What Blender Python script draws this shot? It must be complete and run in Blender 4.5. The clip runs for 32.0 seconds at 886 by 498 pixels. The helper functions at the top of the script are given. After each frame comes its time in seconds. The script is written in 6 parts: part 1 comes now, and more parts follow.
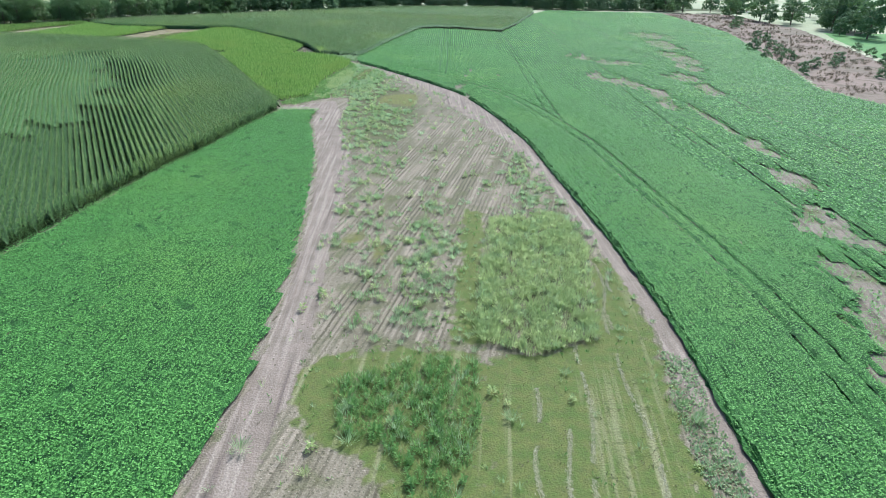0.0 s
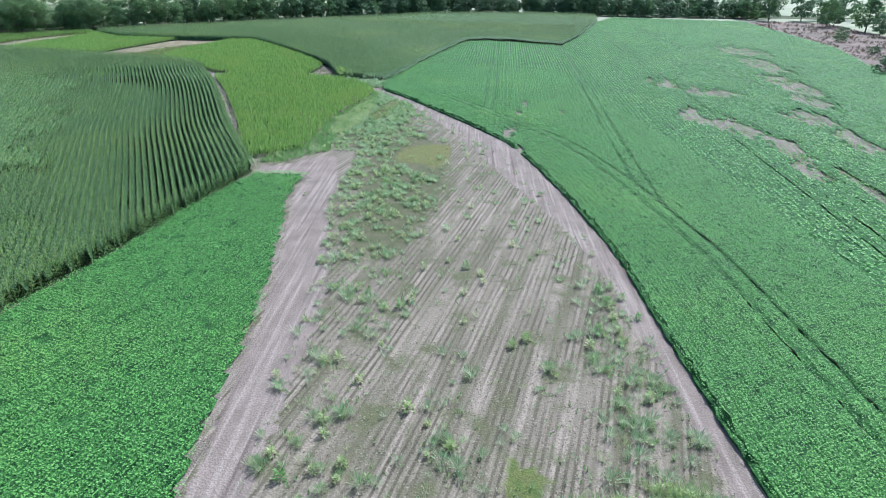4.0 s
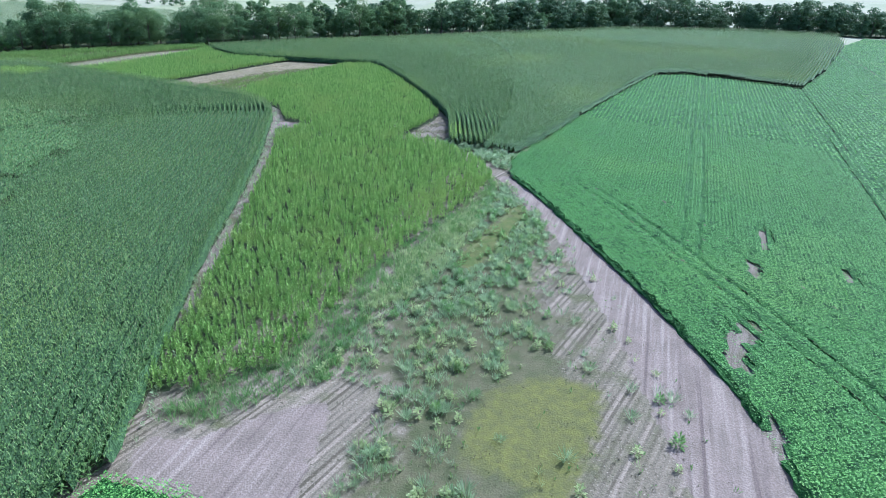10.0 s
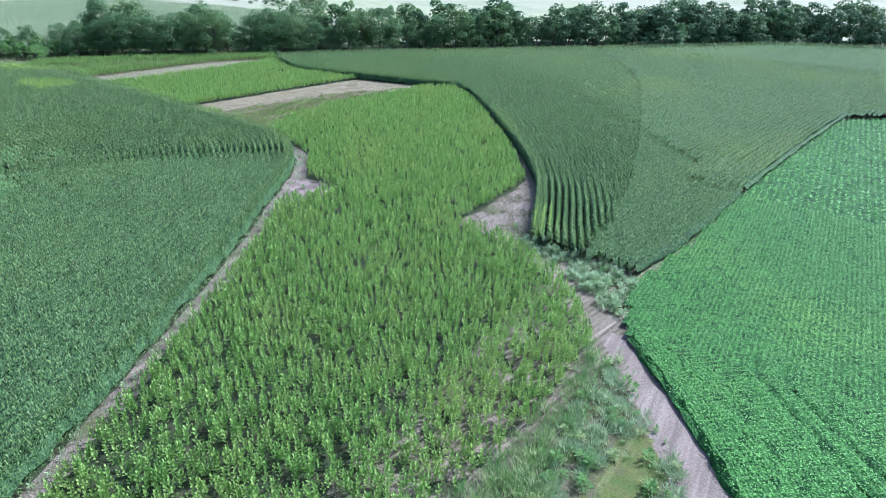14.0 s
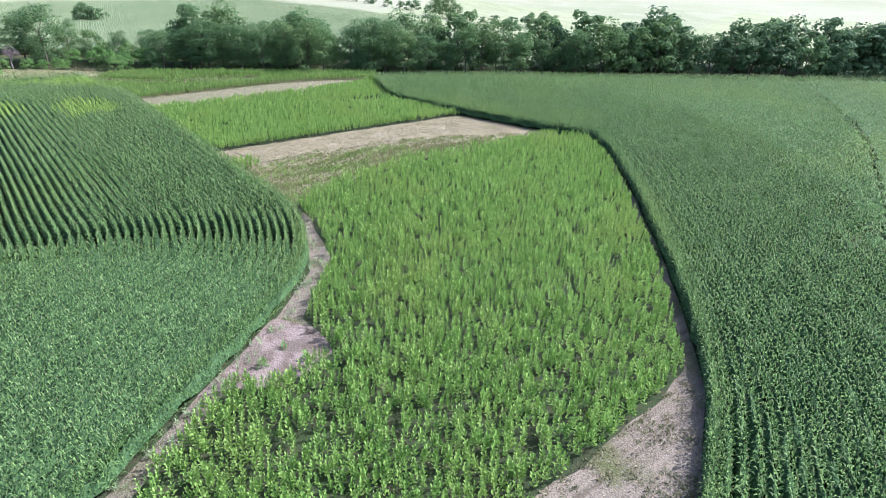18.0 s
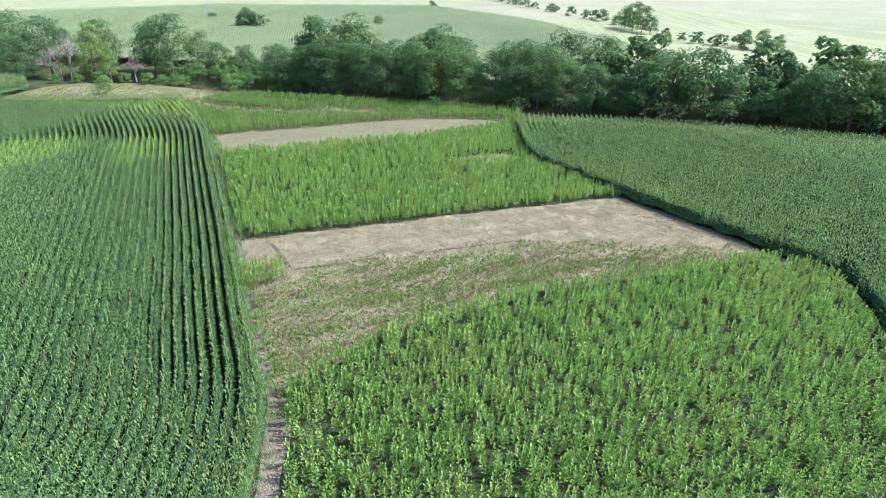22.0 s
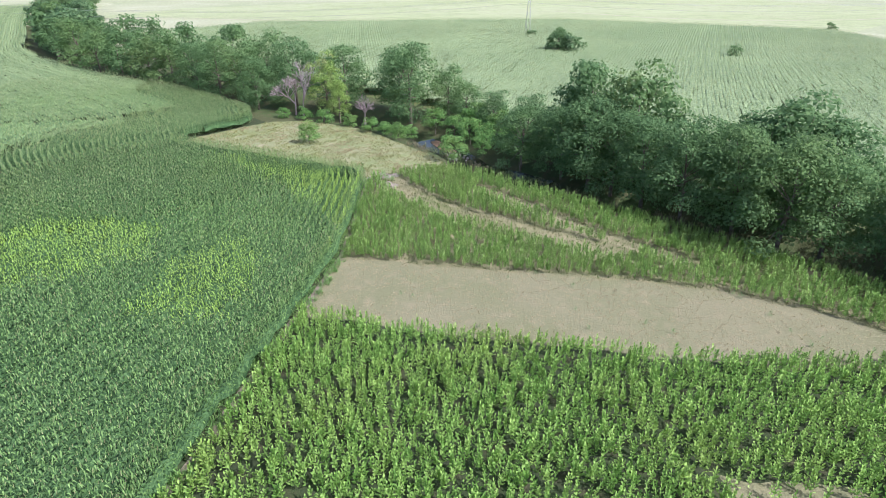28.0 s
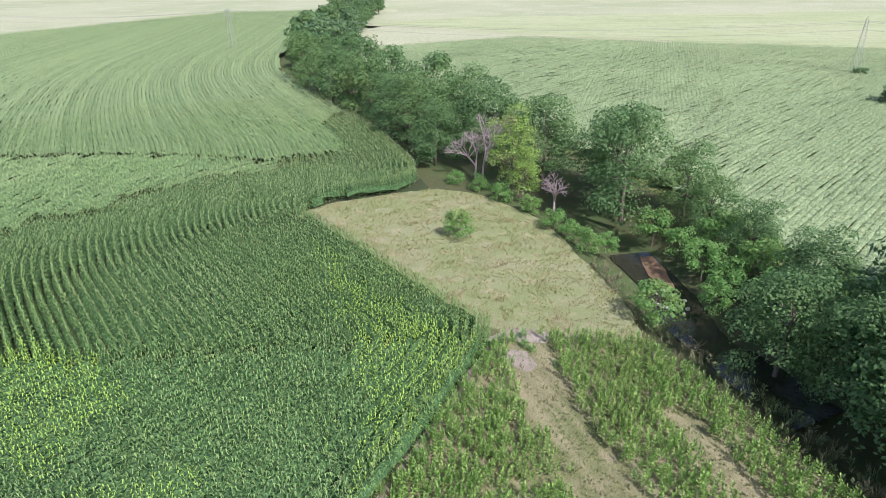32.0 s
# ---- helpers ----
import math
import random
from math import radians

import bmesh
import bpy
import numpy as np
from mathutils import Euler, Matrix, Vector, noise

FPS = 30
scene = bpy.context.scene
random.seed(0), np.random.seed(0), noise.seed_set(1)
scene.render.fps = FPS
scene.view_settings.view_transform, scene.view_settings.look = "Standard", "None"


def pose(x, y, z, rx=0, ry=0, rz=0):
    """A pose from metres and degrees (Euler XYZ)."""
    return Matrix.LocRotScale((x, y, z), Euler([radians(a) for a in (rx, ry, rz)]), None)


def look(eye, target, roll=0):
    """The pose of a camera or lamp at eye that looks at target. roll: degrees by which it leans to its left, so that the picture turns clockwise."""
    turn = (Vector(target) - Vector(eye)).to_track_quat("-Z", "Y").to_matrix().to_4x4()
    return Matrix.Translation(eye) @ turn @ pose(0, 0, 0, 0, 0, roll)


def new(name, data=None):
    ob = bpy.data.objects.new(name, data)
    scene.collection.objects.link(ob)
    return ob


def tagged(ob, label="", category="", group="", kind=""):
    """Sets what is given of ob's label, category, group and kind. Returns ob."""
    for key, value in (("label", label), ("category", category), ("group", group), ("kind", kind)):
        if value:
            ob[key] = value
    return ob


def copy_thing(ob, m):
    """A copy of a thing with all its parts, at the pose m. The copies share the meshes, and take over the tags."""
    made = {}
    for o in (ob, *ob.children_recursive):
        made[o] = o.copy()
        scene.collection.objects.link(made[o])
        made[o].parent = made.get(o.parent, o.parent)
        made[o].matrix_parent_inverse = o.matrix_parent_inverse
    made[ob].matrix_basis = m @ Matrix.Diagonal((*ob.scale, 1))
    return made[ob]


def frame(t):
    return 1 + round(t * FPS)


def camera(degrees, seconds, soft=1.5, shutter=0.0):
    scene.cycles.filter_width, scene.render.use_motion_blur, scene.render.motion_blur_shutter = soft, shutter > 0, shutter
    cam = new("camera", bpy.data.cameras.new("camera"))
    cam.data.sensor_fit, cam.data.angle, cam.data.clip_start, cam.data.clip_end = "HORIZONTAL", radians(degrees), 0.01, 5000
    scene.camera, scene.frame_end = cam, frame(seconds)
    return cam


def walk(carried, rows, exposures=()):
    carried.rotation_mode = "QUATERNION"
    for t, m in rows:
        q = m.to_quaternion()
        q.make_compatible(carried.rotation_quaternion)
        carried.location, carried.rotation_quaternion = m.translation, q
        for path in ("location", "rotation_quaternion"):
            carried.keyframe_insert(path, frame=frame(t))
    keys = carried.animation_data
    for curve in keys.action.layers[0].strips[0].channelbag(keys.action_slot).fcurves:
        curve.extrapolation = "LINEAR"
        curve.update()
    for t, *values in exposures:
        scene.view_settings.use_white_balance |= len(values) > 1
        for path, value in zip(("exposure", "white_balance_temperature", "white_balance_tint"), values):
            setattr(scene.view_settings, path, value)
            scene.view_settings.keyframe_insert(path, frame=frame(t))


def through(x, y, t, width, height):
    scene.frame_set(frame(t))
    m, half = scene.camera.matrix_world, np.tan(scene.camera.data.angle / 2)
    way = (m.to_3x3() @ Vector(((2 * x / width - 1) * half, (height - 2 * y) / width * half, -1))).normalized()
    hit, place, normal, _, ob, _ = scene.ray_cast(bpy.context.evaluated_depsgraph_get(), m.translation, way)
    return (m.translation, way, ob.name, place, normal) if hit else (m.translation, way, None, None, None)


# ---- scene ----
cam = camera(71.8, 32.0, soft=0.6)
METRES, EYE, TILT, LEAN, TURN = 297.6, 26.4, 0.0, 0.0, 0.0
ROWS = [
    (0.0, 0.0, 0.0, 0.0, 0.72, -25.23, -1.53),
    (0.5, 0.0006, 0.0166, -0.0006, 0.81, -25.23, -1.57),
    (1.0, 0.0011, 0.0333, -0.001, 1.01, -25.22, -1.58),
    (1.5, 0.0015, 0.0499, -0.0009, 1.42, -25.23, -1.58),
    (2.0, 0.0016, 0.0666, -0.0006, 1.99, -25.22, -1.56),
    (2.5, 0.0015, 0.0832, -0.0002, 2.69, -25.24, -1.54),
    (3.0, 0.0016, 0.0998, 0.0002, 3.44, -25.25, -1.54),
    (3.5, 0.0016, 0.1162, 0.0005, 4.37, -25.28, -1.52),
    (5.5, 0.0002, 0.1824, 0.0022, 8.87, -25.36, -1.41),
    (6.0, -0.0007, 0.199, 0.0027, 10.05, -25.37, -1.36),
    (6.5, -0.0018, 0.2155, 0.0028, 11.58, -25.39, -1.32),
    (7.0, -0.003, 0.232, 0.0027, 13.44, -25.41, -1.27),
    (7.5, -0.0045, 0.2483, 0.0027, 14.62, -25.43, -1.26),
    (8.0, -0.0061, 0.2646, 0.0025, 15.53, -25.47, -1.29),
    (8.5, -0.0082, 0.2808, 0.0023, 16.51, -25.48, -1.3),
    (9.0, -0.0108, 0.2969, 0.0021, 17.68, -25.49, -1.31),
    (9.5, -0.0135, 0.313, 0.002, 19.23, -25.52, -1.32),
    (10.0, -0.0167, 0.3291, 0.0021, 21.39, -25.57, -1.28),
    (10.5, -0.0203, 0.3449, 0.002, 23.14, -25.59, -1.27),
    (11.0, -0.0243, 0.3607, 0.0018, 24.32, -25.61, -1.31),
    (11.5, -0.0285, 0.3764, 0.0016, 25.48, -25.63, -1.31),
    (12.0, -0.033, 0.3919, 0.0014, 26.54, -25.67, -1.36),
    (12.5, -0.0379, 0.4073, 0.0009, 27.61, -25.69, -1.38),
    (13.0, -0.0433, 0.4225, 0.0001, 28.65, -25.72, -1.42),
    (13.5, -0.0489, 0.4376, -0.0004, 30.14, -25.76, -1.43),
    (14.0, -0.055, 0.4526, -0.0008, 32.18, -25.8, -1.41),
    (14.5, -0.0614, 0.4675, -0.0013, 34.12, -25.84, -1.43),
    (16.5, -0.0898, 0.5235, -0.0022, 40.17, -25.95, -1.42),
    (17.0, -0.0979, 0.5372, -0.0023, 42.48, -26.0, -1.39),
    (17.5, -0.1062, 0.5506, -0.0023, 44.55, -26.03, -1.35),
    (18.0, -0.1147, 0.5635, -0.0021, 45.71, -26.04, -1.36),
    (18.5, -0.1237, 0.5759, -0.0019, 46.46, -26.05, -1.39),
    (19.0, -0.1331, 0.5879, -0.0017, 47.89, -26.09, -1.35),
    (19.5, -0.1425, 0.5995, -0.0016, 49.49, -26.1, -1.35),
    (20.0, -0.1521, 0.6109, -0.0016, 51.57, -26.12, -1.31),
    (20.5, -0.1619, 0.6221, -0.0014, 54.24, -26.16, -1.2),
    (21.0, -0.1721, 0.633, -0.0015, 57.04, -26.19, -1.1),
    (21.5, -0.1825, 0.6434, -0.0016, 59.67, -26.2, -1.06),
    (22.0, -0.1931, 0.6536, -0.0016, 62.75, -26.25, -0.98),
    (22.5, -0.204, 0.6633, -0.0016, 65.55, -26.28, -0.88),
    (23.0, -0.2152, 0.6724, -0.0017, 67.61, -26.3, -0.83),
    (23.5, -0.2266, 0.6811, -0.0018, 69.5, -26.3, -0.79),
    (24.0, -0.2384, 0.6892, -0.002, 71.55, -26.31, -0.71),
    (24.5, -0.2507, 0.6967, -0.002, 73.69, -26.3, -0.68),
    (26.5, -0.3029, 0.7225, -0.0025, 83.25, -26.17, -0.23),
    (27.0, -0.3169, 0.7277, -0.0025, 87.33, -26.13, -0.08),
    (27.5, -0.3311, 0.7325, -0.0024, 91.62, -26.06, 0.1),
    (28.0, -0.3456, 0.7366, -0.0023, 94.96, -26.0, 0.22),
    (28.5, -0.3604, 0.7399, -0.0021, 98.46, -25.91, 0.34),
    (29.0, -0.3753, 0.7424, -0.0019, 102.18, -25.84, 0.47),
    (29.5, -0.3902, 0.7442, -0.0015, 105.78, -25.74, 0.56),
    (30.0, -0.4053, 0.7451, -0.0011, 108.71, -25.66, 0.61),
    (30.5, -0.4202, 0.7453, -0.0006, 111.46, -25.62, 0.64),
    (31.0, -0.4348, 0.7448, 0.0, 114.82, -25.56, 0.7),
    (31.5, -0.4493, 0.7434, 0.0006, 118.33, -25.49, 0.75),
    (32.0, -0.4636, 0.7412, 0.0014, 120.51, -25.44, 0.83),
]
EXPOSURES = [(0.0, 0.61, 5500, 3), (3.0, 0.60, 5300, 6), (6.0, 0.58, 5050, 12), (9.0, 0.61, 4900, 11), (13.0, 0.70, 4850, 12), (14.5, 0.84, 5100, 15), (17.0, 0.98, 5500, 17), (19.0, 0.93, 5550, 15), (23.0, 0.86, 5650, 9), (24.0, 0.84, 5600, 9), (28.0, 0.78, 5800, 13), (32.0, 0.62, 6000, 13)]
walk(cam, [(t, pose(0, 0, EYE, TILT, LEAN, TURN) @ pose(METRES * x, METRES * y, METRES * z, 90 + pitch, roll, yaw)) for t, x, y, z, yaw, pitch, roll in ROWS], EXPOSURES)

# ---- daylight ----
SUN_TOWARD = Vector((0.42, 0.80, 0.98)).normalized()
world = bpy.data.worlds.new("sky")
scene.world = world
world.use_nodes = True
sky = world.node_tree.nodes.new("ShaderNodeTexSky")
sky.sky_type, sky.sun_disc = "NISHITA", False
sky.sun_elevation = math.asin(SUN_TOWARD.z)
sky.sun_rotation = math.atan2(SUN_TOWARD.x, SUN_TOWARD.y)
sky.dust_density = 3.0
background = world.node_tree.nodes["Background"]
background.inputs["Strength"].default_value = 0.125
world.node_tree.links.new(sky.outputs[0], background.inputs[0])
sun = new("sun", bpy.data.lights.new("sun", "SUN"))
sun.data.energy, sun.data.angle, sun.data.color = 3.85, radians(1.2), (1.0, 0.955, 0.91)
sun.matrix_world = look((0, 0, 100), Vector((0, 0, 100)) - SUN_TOWARD)

# ---- materials ----
rng = np.random.default_rng(7)


def node_mat(name, rough=0.85):
    m = bpy.data.materials.new(name)
    m.use_nodes = True
    t = m.node_tree
    b = t.nodes["Principled BSDF"]
    b.inputs["Roughness"].default_value = rough
    b.inputs["Specular IOR Level"].default_value = 0.25
    return m, t, b


def noise_fac(t, scale, detail=4.0, lo=0.35, hi=0.65, stretch=(1, 1, 1), turn=0.0):
    """World-sized noise, spread from 0 to 1 between lo and hi."""
    geo, mp = t.nodes.new("ShaderNodeNewGeometry"), t.nodes.new("ShaderNodeMapping")
    mp.vector_type = "TEXTURE"
    mp.inputs["Scale"].default_value = stretch
    mp.inputs["Rotation"].default_value = (0, 0, radians(turn))
    n, r = t.nodes.new("ShaderNodeTexNoise"), t.nodes.new("ShaderNodeMapRange")
    n.inputs["Scale"].default_value, n.inputs["Detail"].default_value = scale, detail
    r.inputs["From Min"].default_value, r.inputs["From Max"].default_value = lo, hi
    t.links.new(geo.outputs["Position"], mp.inputs["Vector"])
    t.links.new(mp.outputs[0], n.inputs["Vector"])
    t.links.new(n.outputs["Fac"], r.inputs["Value"])
    return r.outputs[0]


def mixed(t, fac, a, b):
    """Colour a where fac is 0, b where it is 1; each a socket or a colour."""
    x = t.nodes.new("ShaderNodeMix")
    x.data_type = "RGBA"
    for socket, value in ((x.inputs[0], fac), (x.inputs[6], a), (x.inputs[7], b)):
        if isinstance(value, tuple):
            socket.default_value = (*value, 1)
        elif isinstance(value, float):
            socket.default_value = value
        else:
            t.links.new(value, socket)
    return x.outputs[2]


def relief(t, b, fac, strength, distance):
    k = t.nodes.new("ShaderNodeBump")
    k.inputs["Strength"].default_value, k.inputs["Distance"].default_value = strength, distance
    t.links.new(fac, k.inputs["Height"])
    t.links.new(k.outputs[0], b.inputs["Normal"])


def leaf_mat(name, dark, light, other, patch=0.06, lo=0.5, hi=0.68, through=0.3, rough=0.55, fine=None):
    """Leaves: every leaf its own shade between dark and light, with stands of another colour."""
    m, t, b = node_mat(name, rough)
    b.inputs["Specular IOR Level"].default_value = 0.15
    geo = t.nodes.new("ShaderNodeNewGeometry")
    col = mixed(t, geo.outputs["Random Per Island"], dark, light)
    col = mixed(t, noise_fac(t, patch, 3.0, lo, hi), col, mixed(t, geo.outputs["Random Per Island"], tuple(v * 0.8 for v in other), other))
    if fine:
        col = mixed(t, noise_fac(t, fine, 3.0, 0.4, 0.62), col, dark)
    t.links.new(col, b.inputs["Base Color"])
    tr, mx = t.nodes.new("ShaderNodeBsdfTranslucent"), t.nodes.new("ShaderNodeMixShader")
    mx.inputs[0].default_value = through
    t.links.new(col, tr.inputs["Color"])
    t.links.new(b.outputs[0], mx.inputs[1])
    t.links.new(tr.outputs[0], mx.inputs[2])
    t.links.new(mx.outputs[0], t.nodes["Material Output"].inputs[0])
    return m


def ground_mat(name, a, b2, c, s1=0.15, s2=1.2, grain=9.0, lo=0.42, hi=0.6, streak=None, bump=0.5):
    """Earth or turf: two colours in patches, a third in spots, fine grain, and streaks along the drilling where given."""
    m, t, b = node_mat(name, 0.95)
    col = mixed(t, noise_fac(t, s1, 5.0, lo, hi), a, b2)
    col = mixed(t, noise_fac(t, s2, 5.0, 0.5, 0.72), col, c)
    fine = noise_fac(t, grain, 5.0, 0.25, 0.75)
    col = mixed(t, fine, mixed(t, 0.35, col, (0.05, 0.045, 0.03)), col)
    if streak:
        turn, size, tone, amount = streak
        f = noise_fac(t, size, 4.0, 0.42, 0.66, (1.0, 22.0, 1.0), turn)
        k = t.nodes.new("ShaderNodeMath")
        k.operation = "MULTIPLY"
        k.inputs[1].default_value = amount
        t.links.new(f, k.inputs[0])
        col = mixed(t, k.outputs[0], col, tone)
    t.links.new(col, b.inputs["Base Color"])
    relief(t, b, fine, bump, 0.08)
    return m


def plain_mat(name, a, b2, scale=6.0, rough=0.8, metal=0.0):
    m, t, b = node_mat(name, rough)
    f = noise_fac(t, scale, 5.0)
    t.links.new(mixed(t, f, a, b2), b.inputs["Base Color"])
    b.inputs["Metallic"].default_value = metal
    relief(t, b, f, 0.3, 0.03)
    return m


SOIL, _t, _b = node_mat("field soil", 0.95)
_c = mixed(_t, noise_fac(_t, 0.10, 5.0, 0.40, 0.62), (0.285, 0.235, 0.185), (0.215, 0.18, 0.13))
_c = mixed(_t, noise_fac(_t, 2.6, 4.0, 0.40, 0.70, (1.0, 18.0, 1.0), -6), _c, (0.36, 0.30, 0.24))
_c = mixed(_t, noise_fac(_t, 1.3, 3.0, 0.50, 0.70, (1.0, 30.0, 1.0), -6), _c, (0.135, 0.115, 0.08))
_c = mixed(_t, noise_fac(_t, 0.22, 6.0, 0.52, 0.66), _c, (0.13, 0.145, 0.055))
_g = noise_fac(_t, 8.0, 5.0, 0.35, 0.70)
_c = mixed(_t, noise_fac(_t, 5.0, 5.0, 0.56, 0.70), _c, (0.30, 0.26, 0.22))
_c = mixed(_t, _g, mixed(_t, 0.45, _c, (0.06, 0.05, 0.035)), _c)
_t.links.new(_c, _b.inputs["Base Color"])
relief(_t, _b, _g, 0.6, 0.10)
HOLLOW_SOIL = ground_mat("blotched pinkish soil", (0.33, 0.26, 0.23), (0.19, 0.15, 0.125), (0.15, 0.10, 0.075), 0.5, 1.1, 7.0, 0.4, 0.6, None, 0.8)
PALE_CORNER = ground_mat("pale trodden soil", (0.36, 0.30, 0.26), (0.29, 0.24, 0.20), (0.22, 0.19, 0.13), 0.4, 1.5)
DARK_SOIL = ground_mat("crop soil", (0.12, 0.095, 0.075), (0.09, 0.08, 0.05), (0.06, 0.08, 0.03), 0.3, 1.0)
# greenish soil with the shade below dense plants painted into its colour
SHADED_CROP_SOIL = ground_mat("shaded crop soil", (0.04, 0.065, 0.022), (0.035, 0.05, 0.022), (0.07, 0.065, 0.035), 0.3, 1.0)
# sunlight and haze over the distance are painted into this paleness
FAR_GRASS = ground_mat("far fields with painted haze", (0.40, 0.405, 0.265), (0.33, 0.36, 0.215), (0.44, 0.43, 0.30), 0.008, 0.05, 0.8)
OLIVE = ground_mat("short olive turf", (0.125, 0.145, 0.045), (0.10, 0.14, 0.04), (0.19, 0.175, 0.085), 0.25, 0.8, 7.0, 0.4, 0.6, (-4, 1.2, (0.25, 0.25, 0.13), 0.35))
DRY = ground_mat("flattened dry straw", (0.42, 0.365, 0.245), (0.34, 0.30, 0.19), (0.24, 0.21, 0.125), 0.25, 1.6, 8.0, 0.38, 0.64, None, 1.0)
MEADOW = ground_mat("mown pale meadow", (0.28, 0.28, 0.155), (0.225, 0.255, 0.115), (0.36, 0.325, 0.205), 0.12, 0.7, 6.0, 0.38, 0.62, (25, 0.8, (0.19, 0.215, 0.085), 0.6), 0.8)
ROUGH = ground_mat("rough dry ground", (0.21, 0.195, 0.105), (0.15, 0.165, 0.065), (0.27, 0.235, 0.145), 0.12, 0.7, 7.0, 0.42, 0.6, (-38, 1.0, (0.30, 0.26, 0.16), 0.6), 0.8)
BROWN = ground_mat("brown fallow", (0.26, 0.19, 0.15), (0.19, 0.15, 0.11), (0.11, 0.09, 0.06), 0.04, 0.3, 3.0)
# corn leaves again, lightened to paint in haze and sun at a distance
FAR_CORN = leaf_mat("distant corn leaves with painted haze", (0.17, 0.245, 0.105), (0.32, 0.39, 0.20), (0.36, 0.40, 0.21), 0.02, 0.45, 0.65)
# lime green that paints sunlit patches onto the corn
SUNLIT_LIME_CORN = leaf_mat("lime green corn leaves", (0.30, 0.47, 0.085), (0.48, 0.66, 0.16), (0.43, 0.60, 0.14), 0.1, 0.5, 0.68, 0.4)
SOY_LEAF = leaf_mat("soy leaves", (0.085, 0.23, 0.05), (0.25, 0.54, 0.135), (0.26, 0.51, 0.115), 0.05, through=0.25, rough=0.5)
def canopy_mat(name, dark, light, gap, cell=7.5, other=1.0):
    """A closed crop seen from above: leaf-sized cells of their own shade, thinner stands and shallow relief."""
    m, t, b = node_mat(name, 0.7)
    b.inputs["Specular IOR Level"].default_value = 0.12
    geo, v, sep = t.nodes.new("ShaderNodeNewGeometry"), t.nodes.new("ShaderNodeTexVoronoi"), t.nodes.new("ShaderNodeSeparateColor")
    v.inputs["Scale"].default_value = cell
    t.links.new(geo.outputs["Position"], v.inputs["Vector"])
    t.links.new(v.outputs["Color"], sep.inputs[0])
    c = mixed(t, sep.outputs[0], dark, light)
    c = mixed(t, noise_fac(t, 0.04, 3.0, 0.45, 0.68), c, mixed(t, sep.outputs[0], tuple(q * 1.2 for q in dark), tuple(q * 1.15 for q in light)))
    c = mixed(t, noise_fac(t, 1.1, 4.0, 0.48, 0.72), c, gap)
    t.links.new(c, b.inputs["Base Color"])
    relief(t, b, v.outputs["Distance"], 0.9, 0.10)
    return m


# shade between the leaves is painted into these dark ridge colours
SOY_SHADE = canopy_mat("shaded soy canopy", (0.022, 0.075, 0.018), (0.085, 0.215, 0.05), (0.015, 0.055, 0.016), 10.0)
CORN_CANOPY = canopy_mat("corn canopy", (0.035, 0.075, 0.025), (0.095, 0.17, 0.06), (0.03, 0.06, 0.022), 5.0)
# paler copy of the corn ridges, distance haze painted into the colour
FAR_CANOPY = canopy_mat("distant canopy with painted haze", (0.15, 0.20, 0.10), (0.28, 0.34, 0.18), (0.12, 0.17, 0.085), 4.0)
CORN_LEAF = leaf_mat("corn leaves", (0.075, 0.155, 0.045), (0.24, 0.38, 0.125), (0.25, 0.37, 0.10), 0.03, 0.5, 0.7, 0.25, 0.45)
# darker still: paints the shaded gaps inside the near corn rows
CORN_SHADE = canopy_mat("shaded corn core", (0.03, 0.065, 0.025), (0.085, 0.155, 0.06), (0.025, 0.055, 0.02), 6.0)
def paint_far_sun(m, green, pale):
    """Paints far sunlight into a crop: green passes to pale between two distances into the field."""
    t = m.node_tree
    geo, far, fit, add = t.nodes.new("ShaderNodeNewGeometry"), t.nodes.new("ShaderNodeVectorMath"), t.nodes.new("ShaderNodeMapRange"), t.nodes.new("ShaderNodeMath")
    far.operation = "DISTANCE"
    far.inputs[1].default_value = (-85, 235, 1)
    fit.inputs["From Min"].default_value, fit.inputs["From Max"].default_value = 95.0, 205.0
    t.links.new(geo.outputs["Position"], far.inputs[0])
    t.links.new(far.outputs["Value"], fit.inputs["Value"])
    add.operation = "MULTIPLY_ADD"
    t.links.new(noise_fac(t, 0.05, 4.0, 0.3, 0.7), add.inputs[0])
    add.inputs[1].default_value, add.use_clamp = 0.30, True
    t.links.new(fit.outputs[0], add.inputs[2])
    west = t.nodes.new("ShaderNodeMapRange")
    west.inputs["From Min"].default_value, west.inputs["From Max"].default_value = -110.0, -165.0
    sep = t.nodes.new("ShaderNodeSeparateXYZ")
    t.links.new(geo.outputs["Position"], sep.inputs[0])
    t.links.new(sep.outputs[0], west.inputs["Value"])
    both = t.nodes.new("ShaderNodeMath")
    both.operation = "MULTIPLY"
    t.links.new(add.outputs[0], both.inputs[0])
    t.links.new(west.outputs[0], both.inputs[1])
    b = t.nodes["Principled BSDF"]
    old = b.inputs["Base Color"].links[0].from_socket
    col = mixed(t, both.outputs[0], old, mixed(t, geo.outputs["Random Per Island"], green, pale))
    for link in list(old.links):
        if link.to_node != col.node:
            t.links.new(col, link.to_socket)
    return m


# west corn, with the sunlit distance painted into its colour
FIELD_CORN = paint_far_sun(leaf_mat("corn leaves with painted far sun", (0.075, 0.155, 0.045), (0.24, 0.38, 0.125), (0.25, 0.37, 0.10), 0.03, 0.5, 0.7, 0.25, 0.45), (0.20, 0.275, 0.12), (0.37, 0.44, 0.23))
FIELD_CANOPY = paint_far_sun(canopy_mat("corn canopy with painted far sun", (0.05, 0.105, 0.035), (0.14, 0.245, 0.085), (0.04, 0.09, 0.03), 5.0), (0.15, 0.21, 0.10), (0.24, 0.31, 0.15))
